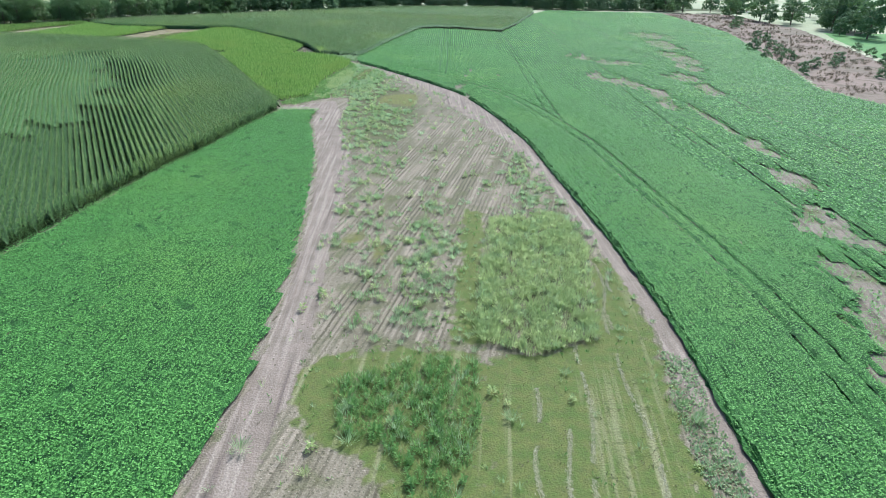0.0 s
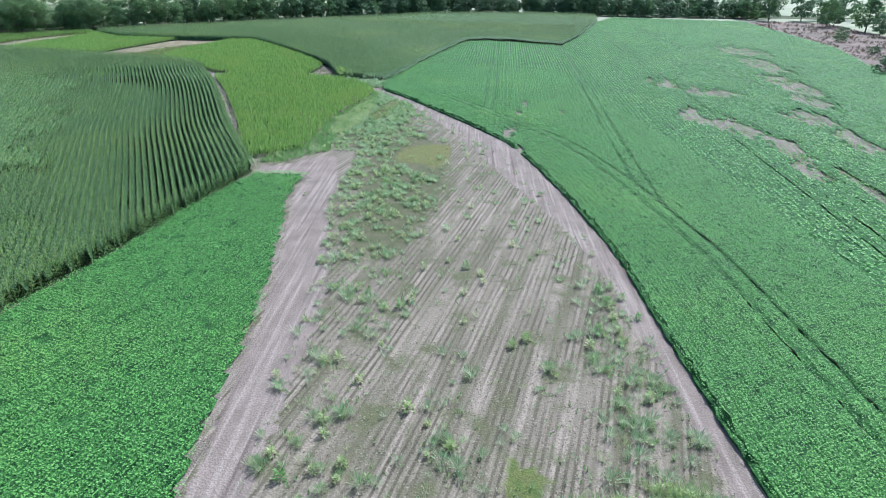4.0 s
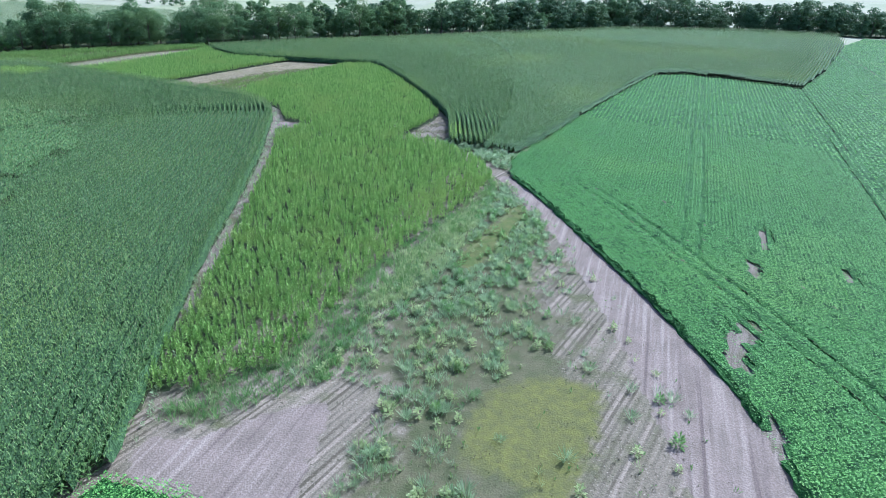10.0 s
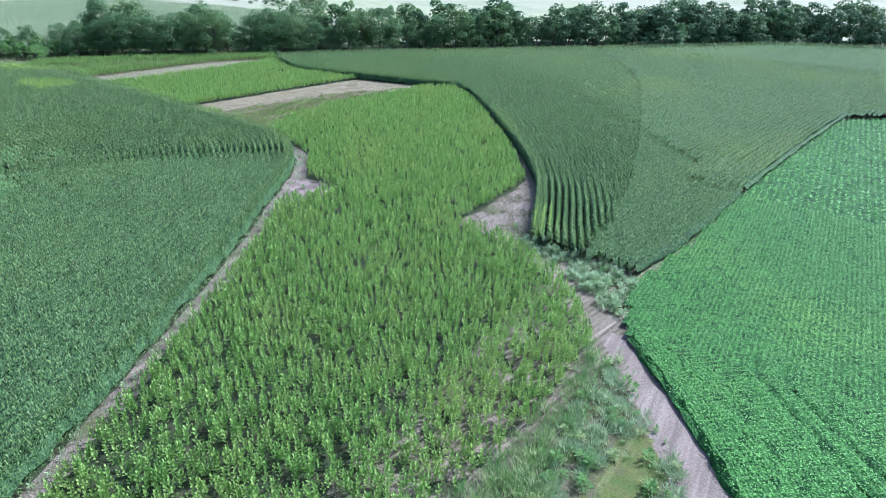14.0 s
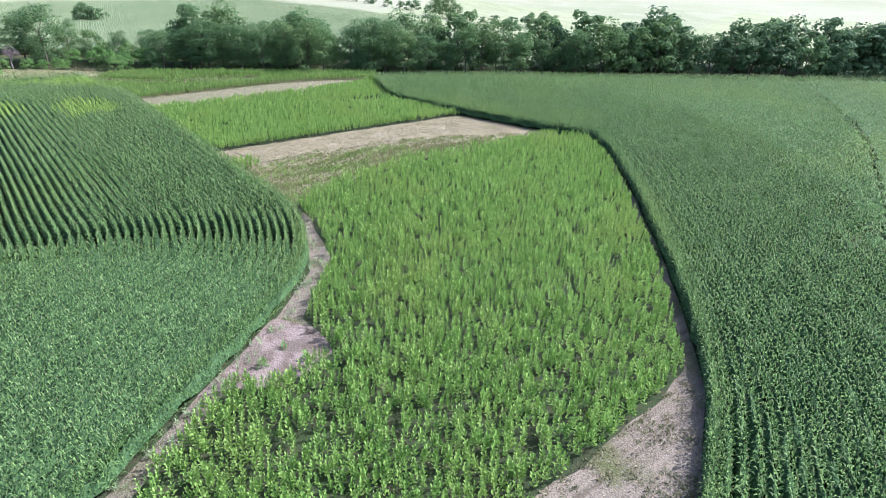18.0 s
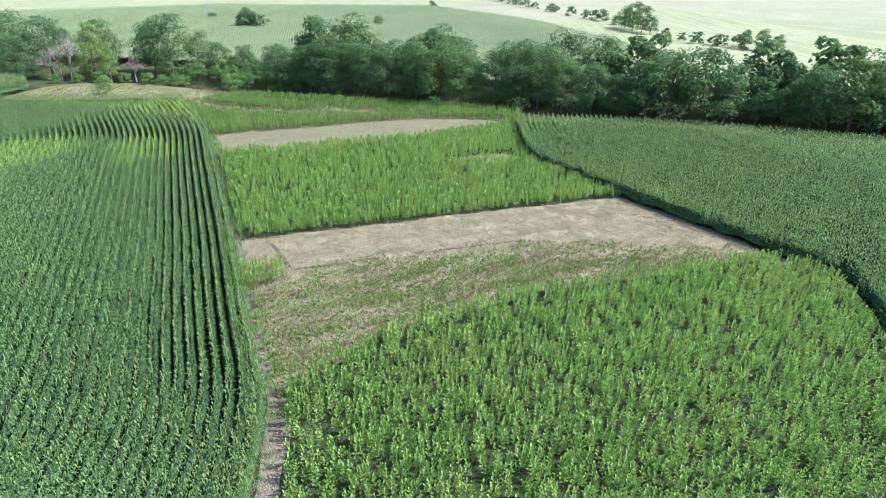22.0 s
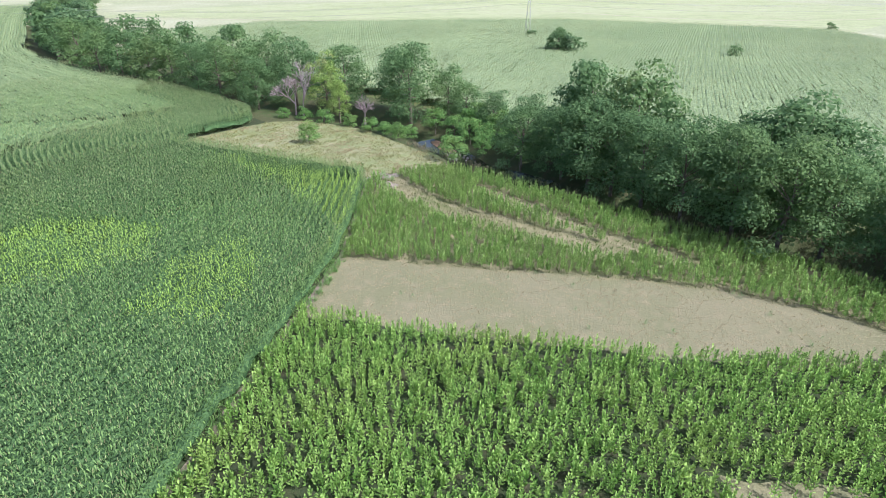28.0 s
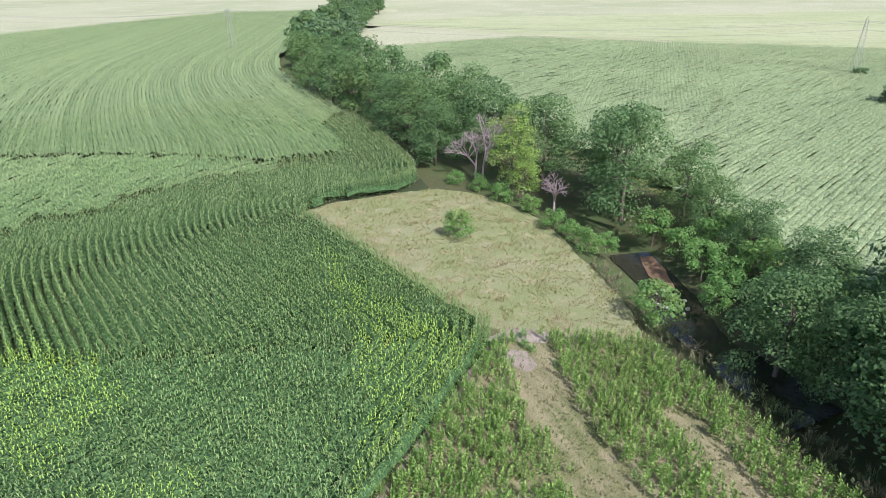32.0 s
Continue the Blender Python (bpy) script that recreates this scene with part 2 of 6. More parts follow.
TASSEL = leaf_mat("corn tassels", (0.30, 0.29, 0.15), (0.46, 0.44, 0.25), (0.36, 0.38, 0.19))
SORGHUM_LEAF = leaf_mat("tall forage leaves", (0.18, 0.34, 0.07), (0.43, 0.62, 0.175), (0.39, 0.55, 0.145), 0.12, 0.5, 0.7, 0.4, 0.5)
BRUSH_LEAF = leaf_mat("brush leaves", (0.15, 0.28, 0.065), (0.37, 0.53, 0.16), (0.30, 0.43, 0.13), 0.12, 0.5, 0.7, 0.4, 0.5)
TREE_LEAF = leaf_mat("tree leaves", (0.115, 0.205, 0.088), (0.175, 0.28, 0.118), (0.20, 0.305, 0.118), 0.08, 0.48, 0.68, 0.5, 0.75)
TREE_FAR = leaf_mat("dark distant tree leaves", (0.075, 0.145, 0.07), (0.17, 0.26, 0.12), (0.18, 0.27, 0.115), 0.05, 0.48, 0.68, 0.35)
TREE_LIGHT = leaf_mat("light tree leaves", (0.12, 0.21, 0.085), (0.20, 0.31, 0.125), (0.22, 0.30, 0.115), 0.1, 0.48, 0.68, 0.5, 0.75)
TREE_YELLOW = leaf_mat("yellowing tree leaves", (0.18, 0.29, 0.07), (0.33, 0.45, 0.13), (0.33, 0.35, 0.15), 0.25, 0.5, 0.62, 0.4)
BUSH_LEAF = leaf_mat("bush leaves", (0.13, 0.27, 0.08), (0.28, 0.45, 0.15), (0.30, 0.42, 0.14), 0.1, 0.5, 0.68, 0.55)
WEED_BLUE = leaf_mat("blue green weed leaves", (0.27, 0.39, 0.19), (0.53, 0.65, 0.39), (0.36, 0.51, 0.23), 0.15, 0.5, 0.68, 0.6)
WEED_YELLOW = leaf_mat("pale yellow weed leaves", (0.32, 0.42, 0.17), (0.60, 0.67, 0.34), (0.40, 0.51, 0.22), 0.2, 0.5, 0.68, 0.6)
STRAW = leaf_mat("dry straw blades", (0.34, 0.30, 0.195), (0.60, 0.53, 0.37), (0.38, 0.36, 0.21), 0.3, 0.52, 0.7, 0.45)
HAY = leaf_mat("cut hay", (0.40, 0.38, 0.24), (0.62, 0.58, 0.42), (0.5, 0.5, 0.3))
DRY_FINE = ground_mat("fine dry grass ground", (0.235, 0.215, 0.13), (0.19, 0.19, 0.10), (0.27, 0.24, 0.15), 0.12, 0.9, 7.0, 0.36, 0.66)
BARK = plain_mat("bark", (0.10, 0.08, 0.06), (0.19, 0.16, 0.13), 4.0)
DEAD_WOOD = plain_mat("dead grey wood", (0.42, 0.33, 0.34), (0.30, 0.24, 0.25), 4.0)
STEEL = plain_mat("galvanised steel", (0.48, 0.48, 0.47), (0.36, 0.36, 0.36), 3.0, 0.5, 0.6)
WIRE = plain_mat("wire", (0.35, 0.35, 0.35), (0.25, 0.25, 0.25), 3.0, 0.5, 0.6)
STONE = plain_mat("pale stones", (0.45, 0.42, 0.38), (0.30, 0.28, 0.25), 3.0)
MUD = plain_mat("brown creek mud", (0.24, 0.15, 0.09), (0.17, 0.11, 0.07), 1.0, 0.6)
WATER, _t, _b = node_mat("creek water", 0.06)
_b.inputs["Base Color"].default_value = (0.03, 0.028, 0.02, 1)
_b.inputs["Specular IOR Level"].default_value = 0.5
relief(_t, _b, noise_fac(_t, 2.5, 4.0, 0.3, 0.7), 0.15, 0.05)

# ---- plan helpers ----


def inside(poly, p):
    """Which of the points p (n, 2) lie in the polygon."""
    a = np.asarray(poly, float)
    b = np.roll(a, -1, 0)
    lo, hi = a.min(0), a.max(0)
    near = np.flatnonzero((p[:, 0] >= lo[0]) & (p[:, 0] <= hi[0]) & (p[:, 1] >= lo[1]) & (p[:, 1] <= hi[1]))
    x, y = p[near, 0], p[near, 1]
    hit = np.zeros(len(near), bool)
    for (x0, y0), (x1, y1) in zip(a, b):
        if y0 != y1:
            hit ^= ((y0 > y) != (y1 > y)) & (x < (x1 - x0) * (y - y0) / (y1 - y0) + x0)
    out = np.zeros(len(p), bool)
    out[near] = hit
    return out


def near_line(line, p):
    """Distance of the points p from a polyline."""
    a = np.asarray(line, float)
    d = np.full(len(p), 1e9)
    for s, e in zip(a[:-1], a[1:]):
        v = e - s
        u = np.clip(((p - s) @ v) / (v @ v), 0, 1)
        d = np.minimum(d, np.hypot(*(p - s - u[:, None] * v).T))
    return d


def smooth(line, rounds=3):
    a = np.asarray(line, float)
    for _ in range(rounds):
        q, r = a[:-1] * 0.75 + a[1:] * 0.25, a[:-1] * 0.25 + a[1:] * 0.75
        a = np.vstack([a[:1], np.stack([q, r], 1).reshape(-1, 2), a[-1:]])
    return a


def resample(line, step):
    a = np.asarray(line, float)
    s = np.concatenate([[0], np.cumsum(np.hypot(*np.diff(a, axis=0).T))])
    u = np.arange(0, s[-1], step)
    return np.stack([np.interp(u, s, a[:, 0]), np.interp(u, s, a[:, 1])], 1)


def spread(poly, per_m2, where=None):
    """Random points in a polygon."""
    a = np.asarray(poly, float)
    lo, hi = a.min(0), a.max(0)
    p = rng.uniform(lo, hi, (int(np.prod(hi - lo) * per_m2), 2))
    p = p[inside(a, p)]
    return p if where is None else p[where(p)]


def wavy(p, size, seed=0.0):
    """Smooth uneven field from about -1 to 1 over the plan."""
    x, y = p[:, 0] / size, p[:, 1] / size
    return (np.sin(x * 1.7 + seed + 1.3 * np.sin(y * 1.1 + seed)) + np.sin(y * 2.1 - seed + 1.7 * np.sin(x * 0.9 + 2 * seed)) + np.sin((x + y) * 3.7 + 3 * seed) * 0.6) / 2.6


# ---- mesh helpers ----


def make_mesh(name, verts, faces, mats, flat=False):
    """A mesh from vertices and a list of (faces of one size, material index)."""
    me = bpy.data.meshes.new(name)
    verts = np.ascontiguousarray(verts, np.float32)
    me.vertices.add(len(verts))
    me.vertices.foreach_set("co", verts.ravel())
    faces = [(np.asarray(f), m) for f, m in faces if len(f)]
    loops = np.concatenate([f.ravel() for f, _ in faces]).astype(np.int32)
    counts = np.concatenate([np.full(len(f), f.shape[1]) for f, _ in faces])
    index = np.concatenate([np.full(len(f), m) for f, m in faces]).astype(np.int32)
    me.loops.add(len(loops))
    me.loops.foreach_set("vertex_index", loops)
    me.polygons.add(len(counts))
    me.polygons.foreach_set("loop_start", (np.cumsum(counts) - counts).astype(np.int32))
    me.polygons.foreach_set("material_index", index)
    me.update(calc_edges=True)
    if flat:
        me.shade_flat()
    for m in mats:
        me.materials.append(m)
    return me


def part(name, me, parent, label=""):
    ob = new(name, me)
    ob.parent = parent
    return tagged(ob, label)


def zone(name, poly, z, mat, label, category, jitter=0.35, step=0.8):
    """A piece of ground with an uneven border, a little proud of what lies below it."""
    a = resample(np.vstack([poly, poly[:1]]), step)
    if jitter:
        a = a + jitter * np.stack([wavy(a, 2.6, 1.0) + 0.15 * wavy(a, 0.7, 2.0), wavy(a, 2.4, 5.0) + 0.15 * wavy(a, 0.8, 3.0)], 1)
    me = bpy.data.meshes.new(name)
    me.from_pydata([(x, y, z) for x, y in a], [], [list(range(len(a)))])
    me.materials.append(mat)
    if me.polygons[0].normal.z < 0:
        me.flip_normals()
    return tagged(new(name, me), label, category, kind="structure")


def scattered(name, templates, p, scale, mats, z=0.0, lean=0.0, tall=None):
    """Many plants in one mesh: templates are (vertices, faces); each point takes one of them, turned and sized."""
    n = len(p)
    pick = rng.integers(0, len(templates), n)
    yaw = rng.uniform(0, 2 * np.pi, n)
    scale = np.broadcast_to(scale, n)
    tall = np.ones(n) if tall is None else tall
    z = np.broadcast_to(z, n)
    lx, ly = rng.normal(0, lean, n), rng.normal(0, lean, n)
    V, F, base = [], [], 0
    for i, (tv, tf) in enumerate(templates):
        k = np.flatnonzero(pick == i)
        if not len(k):
            continue
        c, s = np.cos(yaw[k])[:, None], np.sin(yaw[k])[:, None]
        zz = tv[:, 2] * scale[k][:, None] * tall[k][:, None]
        v = np.stack([(tv[:, 0] * c - tv[:, 1] * s) * scale[k][:, None] + p[k, :1] + zz * lx[k][:, None],
                      (tv[:, 0] * s + tv[:, 1] * c) * scale[k][:, None] + p[k, 1:2] + zz * ly[k][:, None],
                      zz + z[k][:, None]], 2)
        V.append(v.reshape(-1, 3))
        off = base + np.arange(len(k))[:, None, None] * len(tv)
        for f, m in tf:
            f = np.asarray(f)
            F.append(((f[None] + off).reshape(-1, f.shape[1]), m))
        base += len(k) * len(tv)
    return make_mesh(name, np.concatenate(V), F, mats)


def ridges(name, curves, height, width, mats, keep, rough=0.15, step=1.0, side=0.35, flat=True, grown=None):
    """Rows of closed crop: a ridge of uneven height along each curve, where keep(points) is true."""
    V, F, base = [], [], 0
    for line in curves:
        a = resample(line, step)
        if len(a) < 3:
            continue
        ok = keep(a)
        if not ok.any():
            continue
        d = np.gradient(a, axis=0)
        nrm = np.stack([-d[:, 1], d[:, 0]], 1) / np.maximum(np.hypot(*d.T), 1e-6)[:, None]
        w = width * (1 + rng.normal(0, rough, len(a)))[:, None]
        h = height * (1 + rng.normal(0, rough * 0.6, len(a)))
        if grown is not None:
            h, w = h * grown(a), w * (0.4 + 0.6 * grown(a))[:, None]
        l, r = a + nrm * w / 2, a - nrm * w / 2
        c = a + nrm * rng.normal(0, 0.12, (len(a), 1)) * width
        v = np.stack([np.column_stack([l, h * side]), np.column_stack([c, h]), np.column_stack([r, h * side])], 1)
        v[:, 0, 2] *= rng.uniform(side, 2 - side, len(a))
        v[:, 2, 2] *= rng.uniform(side, 2 - side, len(a))
        V.append(v.reshape(-1, 3))
        i = np.flatnonzero(ok[:-1] & ok[1:]) * 3 + base
        F.append((np.stack([i, i + 3, i + 4, i + 1], 1), 0))
        F.append((np.stack([i + 1, i + 4, i + 5, i + 2], 1), 0))
        base += len(a) * 3
    return make_mesh(name, np.concatenate(V), F, mats, flat=flat)


def stuff(name, me, label, category):
    return tagged(new(name, me), label, category, kind="stuff")


# ---- plant shapes ----


def blade(points, widths, side):
    """One leaf: a strip along points, ending in a tip."""
    p, s = np.asarray(points, float), np.asarray(side, float)
    v = []
    for q, w in zip(p[:-1], widths):
        v += [q - s * w / 2, q + s * w / 2]
    v.append(p[-1])
    n = len(p) - 1
    return np.array(v), [(2 * i, 2 * i + 1, 2 * i + 3, 2 * i + 2) for i in range(n - 1)], [(2 * n - 2, 2 * n - 1, 2 * n)]


def kite(a, b, wide, side, lift=0.0):
    """One broad leaf from a to b, widest past the middle."""
    a, b, s = np.asarray(a, float), np.asarray(b, float), np.asarray(side, float)
    c = a * 0.45 + b * 0.55 + (0, 0, lift)
    return np.array([a, c - s * wide / 2, b, c + s * wide / 2]), [(0, 1, 2, 3)], []


def joined(leaves):
    """Leaves, each (vertices, quads, tris, material), as one template."""
    V, Q, T, base = [], {}, {}, 0
    for v, q, t, m in leaves:
        V.append(v)
        Q.setdefault(m, []).extend(tuple(i + base for i in f) for f in q)
        T.setdefault(m, []).extend(tuple(i + base for i in f) for f in t)
        base += len(v)
    return np.concatenate(V), [(np.array(f), m) for d in (Q, T) for m, f in d.items() if f]


def corn_plant(height=2.4, leaves=8, wide=0.09, low=0.28, reach=0.45):
    """A corn plant: long narrow leaves that rise, arch over and grow shorter and more upright towards a thin tassel."""
    out, az = [], rng.uniform(0, 6.3)
    for i in range(leaves):
        f = i / (leaves - 1)
        h = height * (low + (0.90 - low) * f)
        a = az + i * np.pi + rng.normal(0, 0.7)
        d, s = np.array([np.cos(a), np.sin(a), 0]), np.array([-np.sin(a), np.cos(a), 0])
        L, up = reach * rng.uniform(0.85, 1.1) * (1.0 - 0.62 * f), rng.uniform(0.0, 0.12) + 0.2 * f
        out.append((*kite((0, 0, h), d * L + (0, 0, h + up), wide, s, rng.uniform(0.10, 0.2)), 0))
    a = rng.uniform(0, 6.3)
    s = np.array([np.cos(a), np.sin(a), 0])
    out.append((*blade([(0, 0, height * 0.92), s[[1, 0, 2]] * 0.05 + (0, 0, height * 1.05)], (0.035,), s), 1))
    return joined(out)


def corn_tuft(height=2.4):
    """A corn plant for the far rows: five broad arching leaves and a tassel."""
    out, az = [], rng.uniform(0, 6.3)
    for i in range(5):
        a = az + i * 1.26 + rng.normal(0, 0.4)
        d, s = np.array([np.cos(a), np.sin(a), 0]), np.array([-np.sin(a), np.cos(a), 0])
        h = height * (0.58 + 0.07 * i)
        out.append((*kite(d * 0.02 + (0, 0, h), d * rng.uniform(0.24, 0.36) * (1.2 - 0.1 * i) + (0, 0, h + rng.uniform(0.05, 0.3)), 0.15, s, 0.12), 0))
    out.append((*blade([(0, 0, height * 0.9), (0.04, 0.03, height * 1.05)], (0.06,), np.array([1.0, 0, 0])), 1))
    return joined(out)


def leafy_plant(height, leaves, length, wide, low=0.35, out_=0.3, up=(0.15, 0.5)):
    """An upright plant with broad leaves up its stem."""
    res = []
    for i in range(leaves):
        f = i / max(leaves - 1, 1)
        h = height * (low + (0.86 - low) * f)
        a = i * 2.4 + rng.normal(0, 0.4)
        d, s = np.array([np.cos(a), np.sin(a), 0]), np.array([-np.sin(a), np.cos(a), 0])
        L, u = length * rng.uniform(0.7, 1.2), length * rng.uniform(*up) * (0.5 + f)
        o = out_ * (1.0 - 0.6 * f) * rng.uniform(0.2, 0.7)
        res.append((*kite(d * o * 0.4 + (0, 0, h), d * (o + L * 0.85) + (0, 0, h + u * rng.uniform(0.8, 1.6)), wide, s, 0.12 * L), 0))
    return joined(res)


def grass_clump(blades, height, wide, spreadness):
    res = []
    for i in range(blades):
        a = rng.uniform(0, 6.3)
        d, s = np.array([np.cos(a), np.sin(a), 0]), np.array([-np.sin(a), np.cos(a), 0])
        h, o = height * rng.uniform(0.6, 1.1), spreadness * rng.uniform(0.2, 1.0)
        b = d * spreadness * rng.uniform(0, 0.5)
        res.append((*kite(b, b + d * o + (0, 0, h), wide * 1.6, s, 0.15 * h), 0))
    return joined(res)


def leaf_card(size, tilt=0.6):
    """A single pointed leaf, a kite of four corners."""
    a = rng.normal(0, tilt)
    v = np.array([(-0.5, 0, 0), (0, -0.36, 0.06), (0.5, 0, 0), (0, 0.36, 0.06)]) * size
    c, s = np.cos(a), np.sin(a)
    v = np.stack([v[:, 0] * c - v[:, 2] * s, v[:, 1], v[:, 0] * s + v[:, 2] * c], 1)
    return v, [(np.array([(0, 1, 2, 3)]), 0)]


# ---- the plan: fields, in metres ----
SOY_EDGE = [(18.6, -30), (18.6, 25), (18.8, 33), (19.0, 41), (18.6, 48), (17.6, 60), (16.5, 69), (15.3, 79), (14.3, 88), (13.4, 97), (11.8, 104),
            (9.6, 114), (7.0, 123.5), (4.9, 130), (2.7, 136.3), (0.3, 140.8), (-4.6, 148.4), (-10.6, 157), (-18.6, 168.5), (-25, 176)]
SOY_EAST = SOY_EDGE + [(-27, 184), (-24.5, 196), (-21.8, 219), (-13.4, 269), (-6, 275), (3, 274), (21.3, 268), (30, 297), (48, 374), (60, 405), (131, 409), (126, 293),
                       (102.6, 197), (91.5, 154), (100, 120), (170, 60), (170, -30)]
SOY_WEST_LEFT = [(-48, -20), (-43.6, 30), (-41.7, 50), (-40.6, 57.5), (-39.4, 66.7), (-37.7, 78.7), (-35.2, 90), (-33.9, 103), (-32.1, 110), (-31.2, 115)]
SOY_WEST = [(-14.5, -20), (-13.8, 24), (-13.2, 28.6), (-12.9, 36), (-13.8, 50.3), (-15.4, 64), (-17.6, 80), (-18.8, 86), (-20.3, 93), (-22.1, 100.5),
            (-23.7, 106.5), (-24.4, 112.5), (-23.6, 115.0), (-26, 116.2), (-29, 115.6)] + SOY_WEST_LEFT[::-1]
CORN_LINE = [(-31.6, 115.8), (-34.5, 121), (-43.5, 136), (-54.6, 157.8), (-62.3, 171.9), (-67.5, 180), (-71.3, 187), (-76, 193), (-82, 196.7), (-89.4, 199), (-97.6, 199.6),
             (-113, 201.3), (-129, 202.7), (-143, 204), (-153, 205), (-165, 204), (-174, 203.3)]
CORN_WEST = [(-50, -60), (-44.2, 30), (-42.2, 50), (-40, 66.7), (-38.3, 78.7), (-35.8, 90), (-34.4, 100), (-32.8, 107)] + CORN_LINE + [
    (-175.3, 199), (-179, 190), (-182, 182), (-185.5, 172.5), (-190.8, 173), (-201.2, 181), (-211, 169), (-221.5, 155.6), (-231, 139), (-242, 121.5), (-256, 102), (-275, 83), (-300, 66), (-345, 32), (-420, -20), (-405, -66), (-60, -66)]
CORN_EDGE_R = [(-38.5, 187.5), (-40.8, 194), (-44.8, 203.3), (-51.2, 212.5), (-57, 220), (-65, 230), (-76.5, 243), (-83, 248.5)]
CORN_EAST = [(-27.4, 185.5), (-37.5, 186.5)] + CORN_EDGE_R + [(-92.5, 246.5), (-107, 244), (-121, 242), (-128, 244), (-140, 251), (-130.6, 264.3), (-121.8, 276), (-110, 289), (-95, 307),
             (-78, 327), (-36, 379), (17, 404), (50, 405), (48, 374), (30, 297), (21.3, 268), (3, 274), (-6, 275), (-13.4, 269), (-21.8, 219), (-24.5, 196)]
FORAGE_SOUTH = [(-35.5, 121.5), (-32, 123), (-28.5, 127.5), (-29.3, 144), (-28.4, 153), (-27.4, 159), (-26.8, 167), (-26.9, 174), (-31.5, 180.5), (-39, 185.5), (-47, 187.2), (-46.4, 195), (-46.6, 203.8),
                (-52.5, 212.7), (-58.3, 220.2), (-66.3, 230.2), (-77.5, 243), (-84.5, 248), (-89, 245), (-91.7, 230), (-93.3, 221), (-93.4, 212), (-91.2, 203.6), (-89.5, 200.3),
                (-82, 198.2), (-75.2, 194.5), (-70, 188.6), (-65, 187.4), (-63.8, 183), (-66, 180.3), (-61, 172.5), (-53.2, 158.4), (-42.3, 136.9)]
STRIP_SOUTH = [(-89.2, 199.6), (-91.2, 204), (-93.4, 212), (-93.3, 222), (-91.6, 231), (-89.2, 245.5), (-92.5, 247), (-107.3, 244.2), (-109.2, 232), (-111.1, 220.8), (-112.6, 210.4), (-113.9, 201.8)]
FORAGE_NORTH = [(-113.9, 202), (-112.6, 210.4), (-111.1, 220.8), (-109.2, 232), (-107.4, 243.4), (-121, 241), (-128, 243), (-139.2, 249), (-138.5, 240), (-139, 232.8), (-140.7, 217), (-142.6, 204.6)]
STRIP_NORTH = [(-142.6, 204.6), (-140.7, 217), (-139, 232.8), (-138.5, 240), (-139, 250), (-142, 251.4), (-146.2, 245), (-149, 238.5), (-150.4, 232), (-151.2, 220.8), (-152.7, 205.4)]
BRUSH = [(-152.7, 205.4), (-151.2, 220.8), (-150.4, 232), (-149, 238.5), (-146.2, 245), (-142, 251.4), (-139, 251), (-147, 257), (-154.5, 247), (-164.6, 234), (-171, 225), (-177, 217), (-179, 214), (-177, 208),
         (-174.2, 204), (-165, 204.6)]
MEADOW_PLAN = [(-185.7, 171.5), (-190.8, 173.2), (-201.5, 181.5), (-202.2, 188), (-198, 198), (-191, 204.6), (-184.5, 210.7), (-178, 215), (-176.8, 210.9), (-176.6, 207), (-175, 204), (-175.8, 199), (-179.4, 190), (-182.4, 182)]
CREEK = [(-520, -60), (-402, 6), (-336, 49), (-290, 82), (-264, 103), (-248, 125), (-236, 147), (-224, 168), (-213, 186), (-206, 198), (-198, 207.5), (-191.5, 213.3), (-186.5, 215.5), (-183.6, 219), (-178, 226.5), (-167, 240), (-155, 256), (-140, 275), (-122, 297), (-90, 332),
         (-50, 384), (10, 420), (80, 432), (200, 470), (420, 560)]
BARE = [(84, 272, 9, 14), (80, 240, 6, 18), (74, 204, 5, 18), (70, 184, 3.5, 9), (41, 199, 4, 7), (50, 190, 6, 6), (39, 163, 3.2, 7), (44, 156, 3.6, 8), (48, 143, 2.8, 9), (46.5, 130, 1.8, 8), (62, 166, 4.5, 8), (62, 150, 3, 9), (51, 118, 1.1, 12), (51.5, 99, 2.4, 6), (48.5, 82, 3.0, 6),
        (44, 65, 3.8, 7), (39, 50, 3.0, 6), (36, 42, 3.0, 5), (34, 35, 2.6, 5), (2.6, 143, 1.0, 4.0), (3.6, 146, 0.8, 2.6), (4.4, 133, 0.5, 1.8), (4.4, 160, 0.8, 3.0), (6, 168, 0.8, 3.5), (13, 160, 0.7, 2.5)]


# ---- ground ----
xs = np.concatenate([[-2500, -1200, -700, -500, -400], np.arange(-340, -262, 6), np.arange(-262, -100, 1.5), np.arange(-100, 130, 6), [150, 200, 260, 340, 450, 700, 1200, 2500]])
ys = np.concatenate([[-2500, -1200, -600, -300, -150, -60], np.arange(0, 100, 8), np.arange(100, 310, 1.5), np.arange(310, 480, 6), [520, 600, 750, 1000, 1500, 2500]])
gx, gy = np.meshgrid(xs, ys)
gp = np.stack([gx.ravel(), gy.ravel()], 1)
depth = -2.3 * np.clip(1.25 - near_line(smooth(CREEK), gp) / 5.0, 0, 1)
idx = np.arange(gp.shape[0]).reshape(gx.shape)
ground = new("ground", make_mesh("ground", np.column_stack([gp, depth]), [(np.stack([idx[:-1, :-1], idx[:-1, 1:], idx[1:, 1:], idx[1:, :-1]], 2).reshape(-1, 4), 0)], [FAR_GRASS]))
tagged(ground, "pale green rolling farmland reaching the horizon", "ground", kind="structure")
